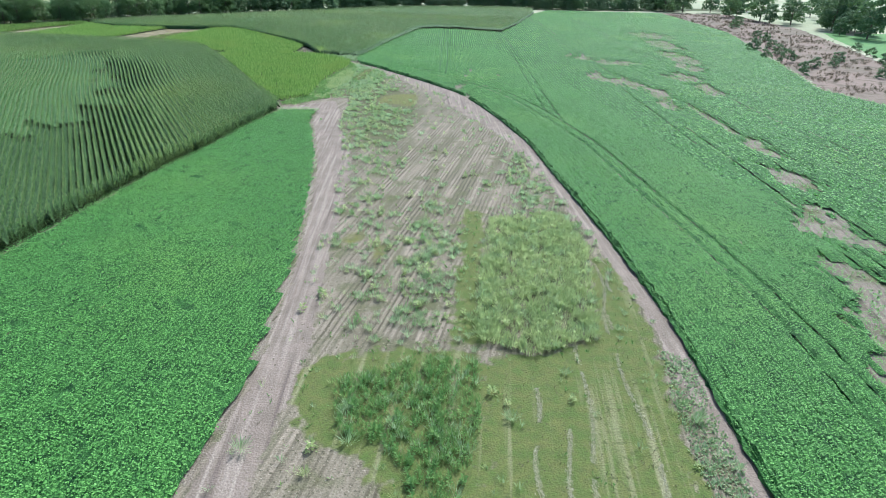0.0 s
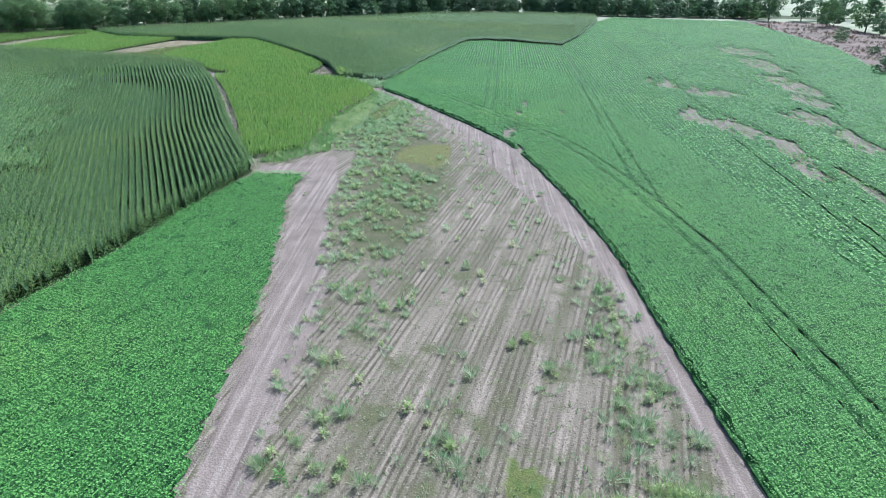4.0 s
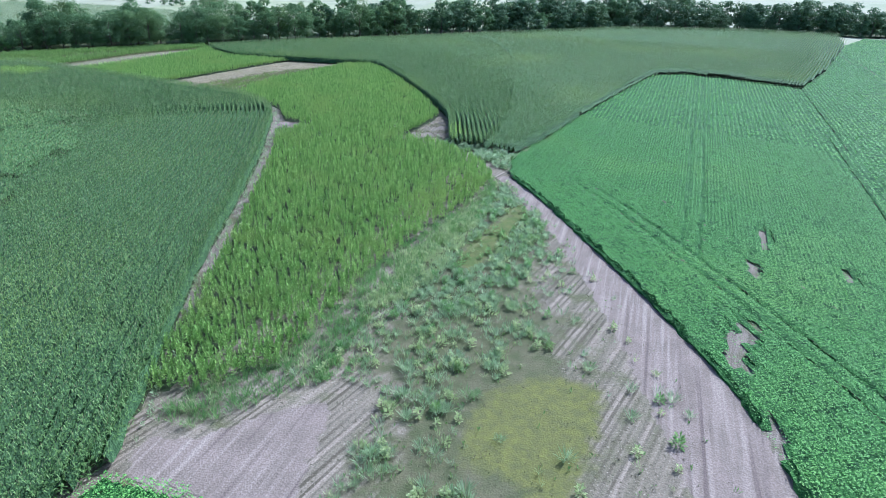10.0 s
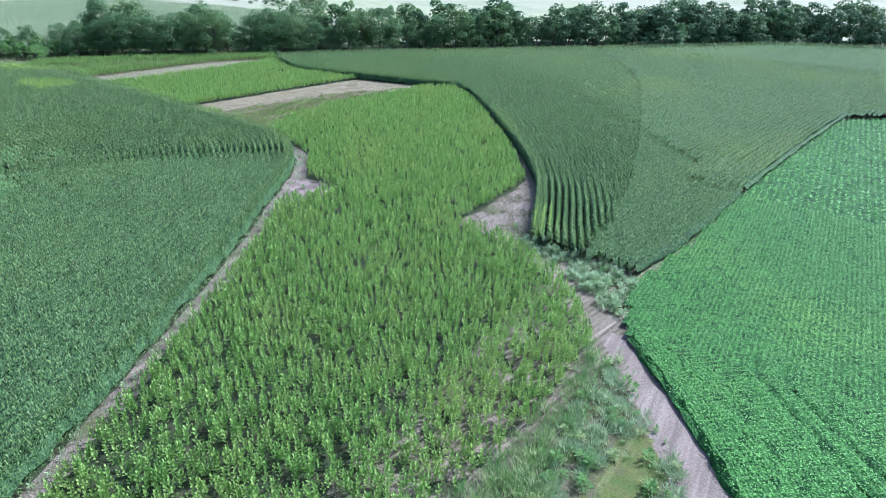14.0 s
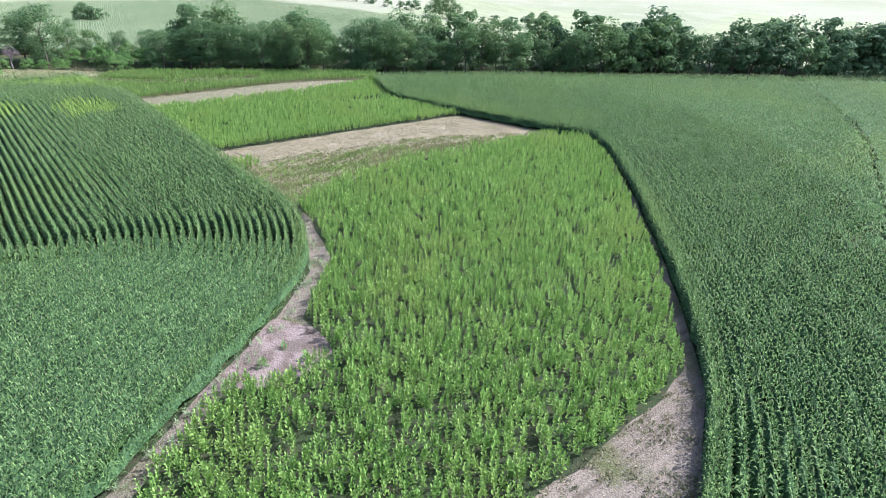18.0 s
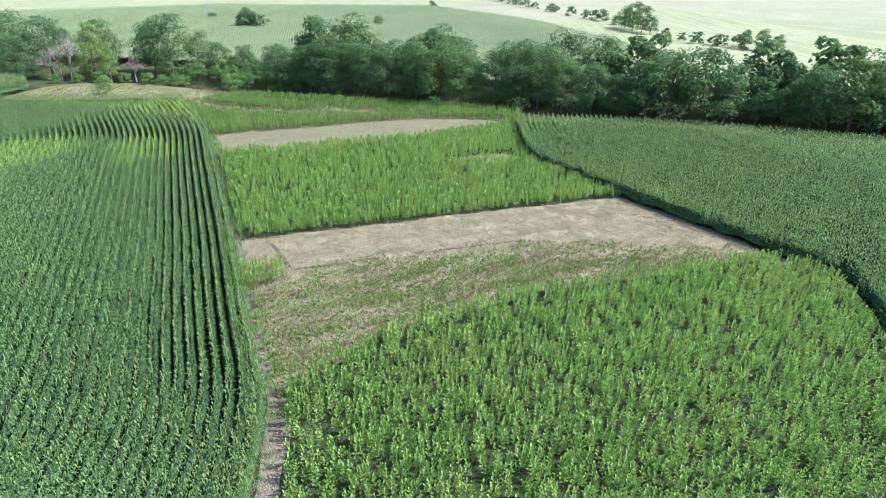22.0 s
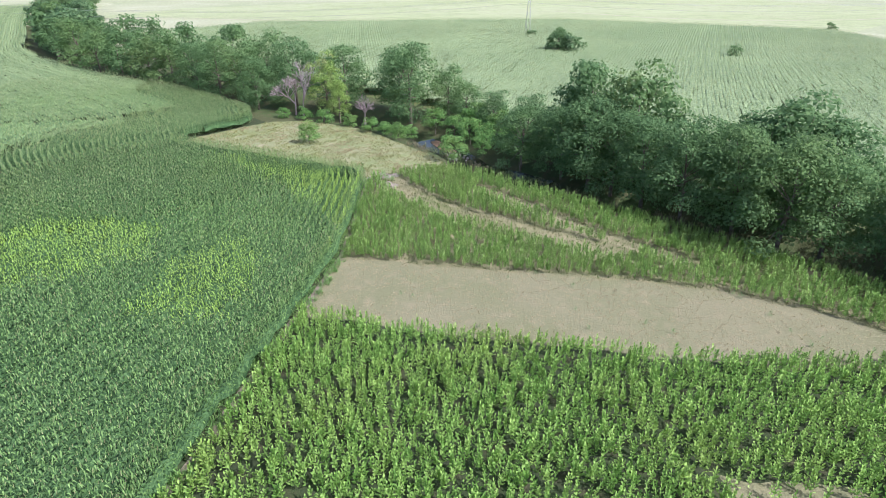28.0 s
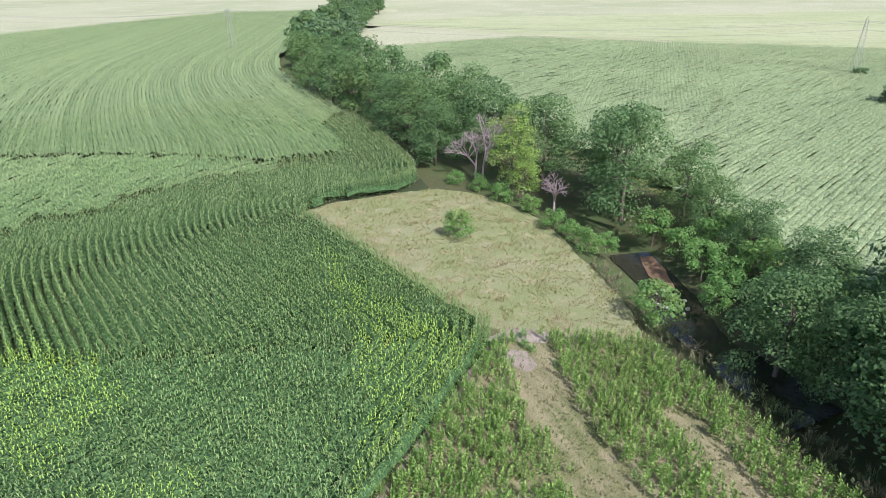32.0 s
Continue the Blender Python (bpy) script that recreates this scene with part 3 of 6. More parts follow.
FARM = SOY_EAST[:20][::-1] + [(19, -60), (-60, -60), (-47, 30), (-40, 108), (-47, 125), (-70, 174), (-82, 188), (-96, 192), (-118, 194), (-180, 196), (-180, 206), (-150, 225), (-130, 248), (-92, 254), (-76, 254), (-42, 214), (-30, 196), (-22, 192)]
zone("field_soil", FARM, 0.008, SOIL, "bare pinkish tan soil between the crops", "soil", 0.2)
zone("soy_field_soil", SOY_EAST, 0.024, SOIL, "tan soil under and between soybean rows", "soil", 0.15)
zone("soy_field_soil", SOY_WEST, 0.024, SOIL, "tan soil under soybean rows", "soil", 0.15)
zone("corn_field_soil", CORN_WEST, 0.028, SHADED_CROP_SOIL, "soil under the corn, painted dark as if shaded", "soil", 0.1)
zone("corn_field_soil", CORN_EAST, 0.028, SHADED_CROP_SOIL, "soil under the corn, painted dark as if shaded", "soil", 0.1)
zone("forage_soil", FORAGE_SOUTH, 0.032, SHADED_CROP_SOIL, "soil under tall forage plants, painted dark as if shaded", "soil")
zone("forage_soil", FORAGE_NORTH, 0.032, SHADED_CROP_SOIL, "soil under tall forage plants, painted dark as if shaded", "soil")
zone("dry_strip", STRIP_SOUTH, 0.036, DRY, "strip of flattened pale dry straw", "strip")
zone("dry_strip", STRIP_NORTH, 0.036, DRY_FINE, "strip of fine pale dry grass", "strip")
zone("thin_spot", [(-128.2, 231.5), (-128.2, 238.3), (-126.5, 242), (-123.6, 242.4), (-123, 239.9), (-124.7, 233.3)], 0.04, DRY_FINE, "pale dry gap in the forage crop", "strip", 0.6)
for line in ([(-113.6, 204.3), (-110, 204.7), (-106.2, 204.8)], [(-106, 205.2), (-105.2, 209), (-104.9, 212.5)], [(-104.3, 216), (-103.4, 221), (-102.2, 227)]):
    mid = smooth(line)
    d = np.gradient(mid, axis=0)
    n = np.stack([-d[:, 1], d[:, 0]], 1) / np.hypot(*d.T)[:, None] * 0.2
    zone("trail", np.vstack([mid - n, (mid + n)[::-1]]), 0.06, DARK_SOIL, "narrow dark trodden trail through dry straw", "trail", 0.08, 0.3)
zone("rough_ground", BRUSH, 0.036, ROUGH, "rough grassy ground beside the creek", "rough ground")
zone("meadow", MEADOW_PLAN, 0.04, MEADOW, "mown pale meadow between corn and creek", "meadow")

# ---- crops ----


def family(base, shift, spacing, count, ahead=0):
    """Rows: a smooth base curve, moved over again and again."""
    b = smooth(base)
    v = np.array(shift) / np.hypot(*shift)
    return [b + v * spacing * (k + 0.5) for k in range(ahead, count)]


def vigour(p):
    """1 where the soybeans stand full, towards 0 on the poor patches."""
    v = np.ones(len(p))
    for x, y, a, b in BARE:
        k = np.flatnonzero((np.abs(p[:, 0] - x) < 2.0 * a) & (np.abs(p[:, 1] - y) < 2.0 * b))
        if len(k):
            q = p[k]
            e = ((q[:, 0] - x) / a) ** 2 + ((q[:, 1] - y) / b) ** 2 + 0.8 * wavy(q * (1.0, 0.45), 1.6, x) + 0.7 * wavy(q * (1.0, 0.6), 0.5, y)
            v[k] = np.minimum(v[k], np.clip((e - 0.2) / 1.5, 0.05, 1.0))
    return v


def not_bare(p):
    return rng.random(len(p)) < vigour(p)


edge_curve = smooth(SOY_EDGE)


def edge_shift(p):
    return p[:, 0] - np.interp(p[:, 1], edge_curve[:, 1], edge_curve[:, 0])


def headland(p):
    return (edge_shift(p) < 18.4) & (p[:, 1] < 176)


def wheel_tracks(p):
    """Where the sprayer has driven: pairs of ruts along the headland and straight up the field."""
    s = edge_shift(p)
    rut = np.zeros(len(p), bool)
    for c in (9.0, 10.9):
        rut |= (np.abs(s - c) < 0.27) & (p[:, 1] < 178)
    for c in (-2.4, -0.6, 19.4, 21.3, 41.0, 43.0, 63.0, 65.0):
        rut |= (np.abs(p[:, 0] - c + 0.3 * np.sin(p[:, 1] / 17)) < 0.25) & ((s > 11) | (p[:, 1] > 176))
    return rut


soy_rows = family(SOY_EDGE, (1, 0), 0.76, 24)
soy_straight = [np.array([(x, -30.0), (x, 410.0)]) for x in np.arange(-26, 165, 0.76)]


def soy_keep(p):
    return inside(SOY_EAST, p) & ~wheel_tracks(p) & not_bare(p)


def soy_row_keep(p):
    return inside(SOY_EAST, p) & (vigour(p) > 0.22)


def soy_height(p):
    return np.where(wheel_tracks(p), 0.55, 0.06 + 0.94 * vigour(p))


SOY_CARDS = [leaf_card(0.12, 0.6) for _ in range(16)]
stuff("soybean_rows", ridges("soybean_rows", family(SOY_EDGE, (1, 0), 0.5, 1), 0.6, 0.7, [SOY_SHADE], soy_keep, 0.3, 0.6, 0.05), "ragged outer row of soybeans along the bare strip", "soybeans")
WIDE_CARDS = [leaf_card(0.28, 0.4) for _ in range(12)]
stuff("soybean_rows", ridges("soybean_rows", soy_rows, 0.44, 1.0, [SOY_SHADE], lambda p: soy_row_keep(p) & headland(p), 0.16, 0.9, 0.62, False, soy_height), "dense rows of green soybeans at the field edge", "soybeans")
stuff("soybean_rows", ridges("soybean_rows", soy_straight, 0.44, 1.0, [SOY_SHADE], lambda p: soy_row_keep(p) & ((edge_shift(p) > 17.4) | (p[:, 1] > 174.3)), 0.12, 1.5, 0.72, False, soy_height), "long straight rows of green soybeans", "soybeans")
NEAR_SOY = [(-30, 12), (52, 12), (54, 60), (38, 80), (32, 130), (16, 210), (-30, 215)]


def drilled(p, spacing, loose):
    """Moves leaves onto the drilled rows: along the field's edge on the headland, straight beyond it."""
    s = np.where(headland(p), edge_shift(p), p[:, 0])
    q = p.copy()
    q[:, 0] += (np.round(s / spacing) - s / spacing) * spacing + rng.normal(0, loose, len(p))
    return q


near_soy = drilled(spread(NEAR_SOY, 74, soy_keep), 0.38, 0.095)


def dome(p, across):
    """Leaf heights: plants a hand's width apart along each row, highest over the row's middle."""
    row = np.round(across / 0.38)
    off = np.abs(across / 0.38 - row)
    bump = 0.5 + 0.5 * np.sin(p[:, 1] * 2 * np.pi / 0.31 + row * 2.4)
    return 0.72 - 0.34 * off - 0.16 * bump + rng.normal(0, 0.05, len(p))


stuff("soybean_leaves", scattered("soybean_leaves", SOY_CARDS, near_soy, rng.uniform(0.7, 1.3, len(near_soy)), [SOY_LEAF], dome(near_soy, np.where(headland(near_soy), edge_shift(near_soy), near_soy[:, 0])) * (0.4 + 0.6 * vigour(near_soy)), 0.0), "bright green soybean leaves in a closed canopy", "soybeans")
far_soy = drilled(spread([(-30, 20), (140, 20), (140, 410), (-30, 410)], 7.0, lambda p: soy_keep(p) & ~inside(NEAR_SOY, p)), 0.76, 0.12)
stuff("soybean_leaves", scattered("soybean_leaves", WIDE_CARDS, far_soy, rng.uniform(0.7, 1.4, len(far_soy)), [SOY_LEAF], rng.uniform(0.48, 0.68, len(far_soy)) * (0.3 + 0.7 * vigour(far_soy)), 0.0), "green soybean canopy running to the field's crest", "soybeans")


def west_keep(p):
    gap = (np.abs(near_line(SOY_WEST_LEFT, p) - 9.5) < 0.18) | (np.abs(near_line(SOY_WEST_LEFT, p) - 7.6) < 0.18)
    thin = wavy(p, 3.0, 2.0) + 0.5 * wavy(p, 0.9, 4.0) > 1.05
    return inside(SOY_WEST, p + 0.35 * np.stack([wavy(p, 0.9, 1.0) + 0.8, wavy(p, 0.8, 2.0)], 1)) & ~(gap & (wavy(p, 2, 1) > 0.35)) & ~thin


west_rows = family(SOY_WEST_LEFT, (1, 0.1), 0.76, 46)
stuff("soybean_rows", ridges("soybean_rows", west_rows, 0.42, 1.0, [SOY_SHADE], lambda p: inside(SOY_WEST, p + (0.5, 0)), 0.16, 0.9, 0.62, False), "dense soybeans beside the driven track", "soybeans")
west_leaves = spread(SOY_WEST, 74, west_keep)
west_leaves = west_leaves[west_leaves[:, 1] > 15]
line_off = near_line(SOY_WEST_LEFT, west_leaves) / 0.38
west_leaves[:, 0] += (np.round(line_off) - line_off) * 0.38 + rng.normal(0, 0.095, len(west_leaves))
stuff("soybean_leaves", scattered("soybean_leaves", SOY_CARDS, west_leaves, rng.uniform(0.7, 1.4, len(west_leaves)), [SOY_LEAF], dome(west_leaves, near_line(SOY_WEST_LEFT, west_leaves)), 0.0), "bright green soybean leaves in a closed canopy", "soybeans")

CORN = [corn_plant(rng.uniform(2.32, 2.46)) for _ in range(10)]
TUFTS = [corn_tuft(rng.uniform(2.32, 2.46)) for _ in range(10)]


def plants_on(curves, step, keep, wander=0.03):
    out = []
    for c in curves:
        a = resample(c, step)
        a = a[rng.random(len(a)) < 0.97] if len(a) else a
        a = a + rng.normal(0, wander, a.shape)
        if len(a):
            out.append(a[keep(a)])
    return np.concatenate(out)


def parallels(base, side, spacing, count, rivals=()):
    """Rows sown parallel to a field's edge, kept where that edge is the nearest one, so that they meet in seams."""
    b = resample(smooth(base, 2), 1.0)
    d = np.gradient(b, axis=0)
    n = np.stack([d[:, 1], -d[:, 0]], 1) / np.hypot(*d.T)[:, None] * side
    turn = np.abs(np.diff(np.unwrap(np.arctan2(n[:, 1], n[:, 0]))))
    fine = []
    for k in range(len(b) - 1):
        m = max(1, int(turn[k] / 0.04))
        u = np.arange(m)[:, None] / m
        fine.append(np.hstack([b[k] * (1 - u) + b[k + 1] * u, n[k] * (1 - u) + n[k + 1] * u]))
    fine = np.vstack(fine)
    b, n = fine[:, :2], fine[:, 2:] / np.hypot(*fine[:, 2:].T)[:, None]
    coarse = b[::3]
    rows = []
    for k in range(count):
        off = spacing * (k + 0.45)
        a = b + n * off
        ok = near_line(coarse, a) > off - 0.45
        for r in rivals:
            ok &= near_line(r, a) > off - 0.2
        cuts = np.flatnonzero(np.diff(ok.astype(int))) + 1
        rows += [seg for seg, o in zip(np.split(a, cuts), np.split(ok, cuts)) if o[0] and len(seg) > 3]
    return rows


WEST_EDGE = [(-31.6 + 0.5 * 150, 115.8 - 0.87 * 150)] + CORN_LINE[1:] + CORN_WEST[8 + len(CORN_LINE):][:15]
west_corn_rows = parallels(WEST_EDGE, -1, 0.76, 330)


def west_corn(p):
    return inside(CORN_WEST, p)


def close_west(p):
    return west_corn(p) & (near_line([(-42, 55), (-34, 100), (-34, 118), (-70, 184), (-90, 198), (-174, 203)], p) + 5 * wavy(p, 4.0, 1.0) < np.where(p[:, 0] < -125, 50, 27)) | west_corn(p) & (near_line([(-174, 203), (-185.5, 172.5), (-201, 181), (-222, 155)], p) < 7)


def in_reach(p):
    return west_corn(p) & (p[:, 1] > 0) & (p[:, 0] > -260)


FLOWN = [(0, 0), (0, 60), (-10, 110), (-35, 165), (-65, 200), (-100, 218), (-138, 220)]


def seen_west(p):
    return west_corn(p) & (p[:, 0] > -430) & (p[:, 1] > -70) & ((p[:, 1] > 15) | (p[:, 0] < -120)) & ((p[:, 1] > -70 - p[:, 0] * 0.6) | (p[:, 0] < -180)) & ((p[:, 1] > -70 + 1.3 * np.clip(p[:, 0] + 270, 0, 90)) | (p[:, 0] > -130))


# ridges added below the leaves, coloured dark for the shade between rows
stuff("corn_rows", ridges("corn_rows", west_corn_rows, 1.5, 0.66, [CORN_SHADE], lambda p: in_reach(p) & close_west(p), 0.12, 1.6, 0.35, False), "dark ridges painting the shade between corn leaves", "corn")
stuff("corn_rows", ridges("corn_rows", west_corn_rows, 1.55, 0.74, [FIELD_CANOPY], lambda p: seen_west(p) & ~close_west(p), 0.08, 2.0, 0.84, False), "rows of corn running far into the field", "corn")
LIME = [[(-179, 182), (-174.9, 188.9), (-173.3, 194.3), (-171.9, 199), (-171.9, 203.5), (-165, 204.2), (-157.5, 205.6), (-150, 205.6), (-157, 203.2), (-163, 199.5), (-167.5, 195.0), (-172.5, 189.0)],
        [(-150.5, 172), (-155.2, 174.5), (-155.8, 181.6), (-154.2, 187), (-149.4, 189.7), (-144.6, 185), (-141.5, 180.1)], [(-139.6, 191.9), (-149.6, 192.4), (-152.6, 196.3), (-146.9, 200.2), (-138.5, 199.5)]]


def lime(p):
    """Patches of paler corn, where sunlight between clouds is painted into the colour."""
    w = p + 1.2 * np.stack([wavy(p, 1.5, 1.0), wavy(p, 1.5, 4.0)], 1) + rng.normal(0, 0.45, p.shape)
    return np.any([inside(q, w) for q in LIME], 0)


p = plants_on(west_corn_rows, 0.25, close_west)
pale = lime(p)
q = p[pale]
stuff("corn_plants", scattered("corn_plants", CORN, q, rng.uniform(0.82, 0.95, len(q)), [SUNLIT_LIME_CORN, SUNLIT_LIME_CORN], 0.0, 0.025), "corn in patches painted lime green as if sunlit", "corn")
p = p[~pale]
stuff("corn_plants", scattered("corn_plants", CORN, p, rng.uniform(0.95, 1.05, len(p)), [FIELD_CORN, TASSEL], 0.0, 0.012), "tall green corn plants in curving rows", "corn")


def reach_of(p):
    return near_line(FLOWN, p)


p = np.concatenate([plants_on(west_corn_rows, 0.40, lambda p: seen_west(p) & ~close_west(p) & (reach_of(p) < 75)),
                    plants_on(west_corn_rows, 0.75, lambda p: seen_west(p) & ~close_west(p) & (reach_of(p) > 74) & (reach_of(p) < 130)),
                    plants_on(west_corn_rows, 1.7, lambda p: seen_west(p) & (reach_of(p) > 128))])
stuff("corn_plants", scattered("corn_plants", TUFTS, p, rng.uniform(0.95, 1.05, len(p)), [FIELD_CORN, TASSEL], 0.0, 0.012), "tall corn painted paler, as if sunlit, towards the far slope", "corn")
EDGE_CORN = [corn_plant(rng.uniform(2.25, 2.42), 13, 0.085, 0.06) for _ in range(6)]
for edge, side in ((CORN_WEST[1:8] + CORN_LINE, -1), (CORN_WEST[8 + len(CORN_LINE) - 1:][:9], -1), (CORN_EDGE_R + [(-92.5, 246.5), (-107, 244), (-121, 242), (-128, 244), (-140, 251)], 1)):
    a = resample(smooth(edge, 2), 0.24)
    d = np.gradient(a, axis=0)
    n = np.stack([d[:, 1], -d[:, 0]], 1) / np.hypot(*d.T)[:, None] * side
    p = np.concatenate([a + n * k + rng.normal(0, 0.12, a.shape) for k in (0.25, 0.8)])
    p = p[inside(CORN_WEST if side < 0 else CORN_EAST, p)]
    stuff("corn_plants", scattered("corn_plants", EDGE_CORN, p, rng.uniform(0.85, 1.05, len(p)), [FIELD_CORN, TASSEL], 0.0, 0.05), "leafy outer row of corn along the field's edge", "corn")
EAST_EDGE = [(-33, 176)] + CORN_EDGE_R + [(-92.5, 246.5), (-107, 244), (-121, 242), (-128, 244), (-140, 251)]
EAST_SIDE = [(-29, 178), (-27, 186), (-24.5, 196), (-21.8, 219), (-13.4, 269), (-6, 300), (20, 430)]
east_corn_rows = parallels(EAST_EDGE, 1, 0.76, 180, [EAST_SIDE]) + parallels(EAST_SIDE, -1, 0.76, 200, [resample(smooth(EAST_EDGE, 2), 3.0)]) + parallels(EAST_SIDE, 1, 0.76, 80)


def east_corn(p):
    return inside(CORN_EAST, p)


def close_east(p):
    return east_corn(p) & (near_line([(-28, 187), (-40, 190), (-83, 248), (-135, 250)], p) + 5 * wavy(p, 4.0, 1.0) < 26)


stuff("corn_rows", ridges("corn_rows", east_corn_rows, 1.4, 0.62, [CORN_SHADE], close_east, 0.12, 1.6, 0.35, False), "dark ridges painting the shade between corn leaves", "corn")
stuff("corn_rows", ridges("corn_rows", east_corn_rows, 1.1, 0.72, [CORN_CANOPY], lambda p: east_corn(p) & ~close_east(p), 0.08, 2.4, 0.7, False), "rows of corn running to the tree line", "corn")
p = plants_on(east_corn_rows, 0.25, close_east)
pale = inside([(-39.5, 186.5), (-40.6, 191.5), (-38.5, 193.2), (-36.6, 190.5), (-35.8, 186.5)], p + rng.normal(0, 0.5, p.shape))
stuff("corn_plants", scattered("corn_plants", CORN, p[pale], rng.uniform(0.85, 0.97, int(pale.sum())), [SUNLIT_LIME_CORN, SUNLIT_LIME_CORN], 0.0, 0.025), "lime green corn at the field's corner", "corn")
p = p[~pale]
stuff("corn_plants", scattered("corn_plants", CORN, p, rng.uniform(0.95, 1.05, len(p)), [CORN_LEAF, TASSEL], 0.0, 0.012), "tall green corn plants in curving rows", "corn")
p = np.concatenate([plants_on(east_corn_rows, 0.42, lambda p: east_corn(p) & ~close_east(p) & (p[:, 1] < 330)), plants_on(east_corn_rows, 0.9, lambda p: east_corn(p) & (p[:, 1] > 329.5))])
stuff("corn_plants", scattered("corn_plants", TUFTS, p, rng.uniform(0.95, 1.05, len(p)), [CORN_LEAF, TASSEL], 0.0, 0.012), "tall green corn running to the tree line", "corn")

THIN_SPOT = [(-128.2, 231.5), (-128.2, 238.3), (-126.5, 242.4), (-123.6, 243.1), (-123, 239.9), (-124.7, 233.3)]


def spire(height, leaves=10):
    """A tall forage plant in one piece: a stem with upright pointed leaves that close to a full tip."""
    V, Q, T = [], [], []
    for i in range(leaves):
        f = i / (leaves - 1)
        h, a = height * (0.30 + 0.52 * f), i * 2.4 + rng.normal(0, 0.4)
        d, t = np.array([np.cos(a), np.sin(a), 0]), np.array([-np.sin(a), np.cos(a), 0])
        out_ = (0.25 - 0.13 * f) * rng.uniform(0.75, 1.2)
        v, q, _ = kite(d * 0.02 + (0, 0, h), d * out_ + (0, 0, h + rng.uniform(0.10, 0.2) + 0.14 * f), 0.15 - 0.04 * f, t, 0.05)
        k = 4 * i
        V.append(v)
        Q += [tuple(n + k for n in face) for face in q]
        if i:
            T.append((k - 4, k, k - 3))
    return np.concatenate(V), [(np.array(Q), 0), (np.array(T), 0)]


FORAGE = [spire(rng.uniform(1.35, 1.6)) for _ in range(12)]
for plan, words in ((FORAGE_SOUTH, "bright green tall forage plants in a dense stand"), (FORAGE_NORTH, "bright green tall forage plants between dry strips")):
    p = spread(plan, 8.6, lambda q: (wavy(q, 2.2, 3.0) + 0.6 * wavy(q, 0.8, 1.0) < 1.0) & ~((rng.random(len(q)) < 0.7) & inside(THIN_SPOT, q + 0.9 * np.stack([wavy(q, 1, 1), wavy(q, 1, 2)], 1))))
    stuff("forage_plants", scattered("forage_plants", FORAGE, p, (0.88 + 0.14 * wavy(p, 0.8, 2.0)) * rng.uniform(0.8, 1.2, len(p)), [SORGHUM_LEAF], 0.0, 0.06), words, "forage crop")
# the field beyond the creek
BEYOND = [(-200, 219), (-190, 231), (-176, 248), (-160, 270), (-150, 290), (-200, 330), (-262, 340), (-330, 330), (-360, 240), (-345, 130), (-300, 95), (-262, 130), (-243, 160), (-229, 184), (-213, 207)]
zone("far_corn_soil", BEYOND, 0.03, OLIVE, "green weedy soil under the corn beyond the creek", "soil", 0.1, 3.0)
beyond_rows = [smooth([(-150.0, y), (-255, y + 27), (-370, y + 64)]) for y in np.arange(30, 345, 0.76)]
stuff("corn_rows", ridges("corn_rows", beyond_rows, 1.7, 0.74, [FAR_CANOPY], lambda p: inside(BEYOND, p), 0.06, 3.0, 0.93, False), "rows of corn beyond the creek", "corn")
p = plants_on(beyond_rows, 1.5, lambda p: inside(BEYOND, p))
stuff("corn_plants", scattered("corn_plants", TUFTS, p, rng.uniform(0.85, 1.1, len(p)), [FAR_CORN, TASSEL], 0.0, 0.04), "corn beyond the creek, paled by painted haze", "corn")

# ---- the far right: fallow, green field, pond, and pale distant fields ----
zone("fallow_ground", [(131, 415), (126, 293), (103, 197), (92, 153), (101, 121), (132, 150), (138, 198), (163, 280), (176, 330), (178, 420)], 0.03, BROWN, "brown fallow with dead brush and low bushes", "fallow", 1.2)
GREEN_FAR = ground_mat("bright far crop", (0.12, 0.27, 0.07), (0.10, 0.23, 0.07), (0.15, 0.28, 0.09), 0.05, 0.4, 2.0)
zone("far_green_field", [(140, 192), (166, 278), (178, 310), (330, 330), (360, 90), (150, 100), (134, 148)], 0.03, GREEN_FAR, "bright green crop beyond the fallow", "field", 0.5)
POND, _t, _b = node_mat("pale pond", 0.08)
_b.inputs["Base Color"].default_value = (0.45, 0.47, 0.46, 1)
relief(_t, _b, noise_fac(_t, 0.4, 3.0), 0.05, 0.05)
zone("pond", [(232, 395), (270, 470), (390, 560), (560, 560), (500, 430), (330, 370)], 0.05, POND, "pale reflecting pond beyond the fields", "water", 1.0, 3.0)
PALE_TRACK = ground_mat("pale farm track", (0.45, 0.40, 0.30), (0.38, 0.36, 0.25), (0.42, 0.40, 0.30), 0.1, 0.6, 3.0)
for a, b, w in (((-412, 244), (-381, 285), 1.8), ((-381, 285), (-372, 320), 1.8), ((-372, 320), (-378, 362), 1.8), ((-378, 362), (-392, 390), 1.8), ((-372, 20), (-362, 215), 2.2), ((185, 300), (230, 380), 3.5)):
    a, b = np.array(a, float), np.array(b, float)
    n = np.array([-(b - a)[1], (b - a)[0]]) / np.hypot(*(b - a)) * w / 2
    zone("farm_track", np.array([a - n, b - n, b + n, a + n]), 0.045, PALE_TRACK, "pale dry farm track", "track", 0.3, 3.0)
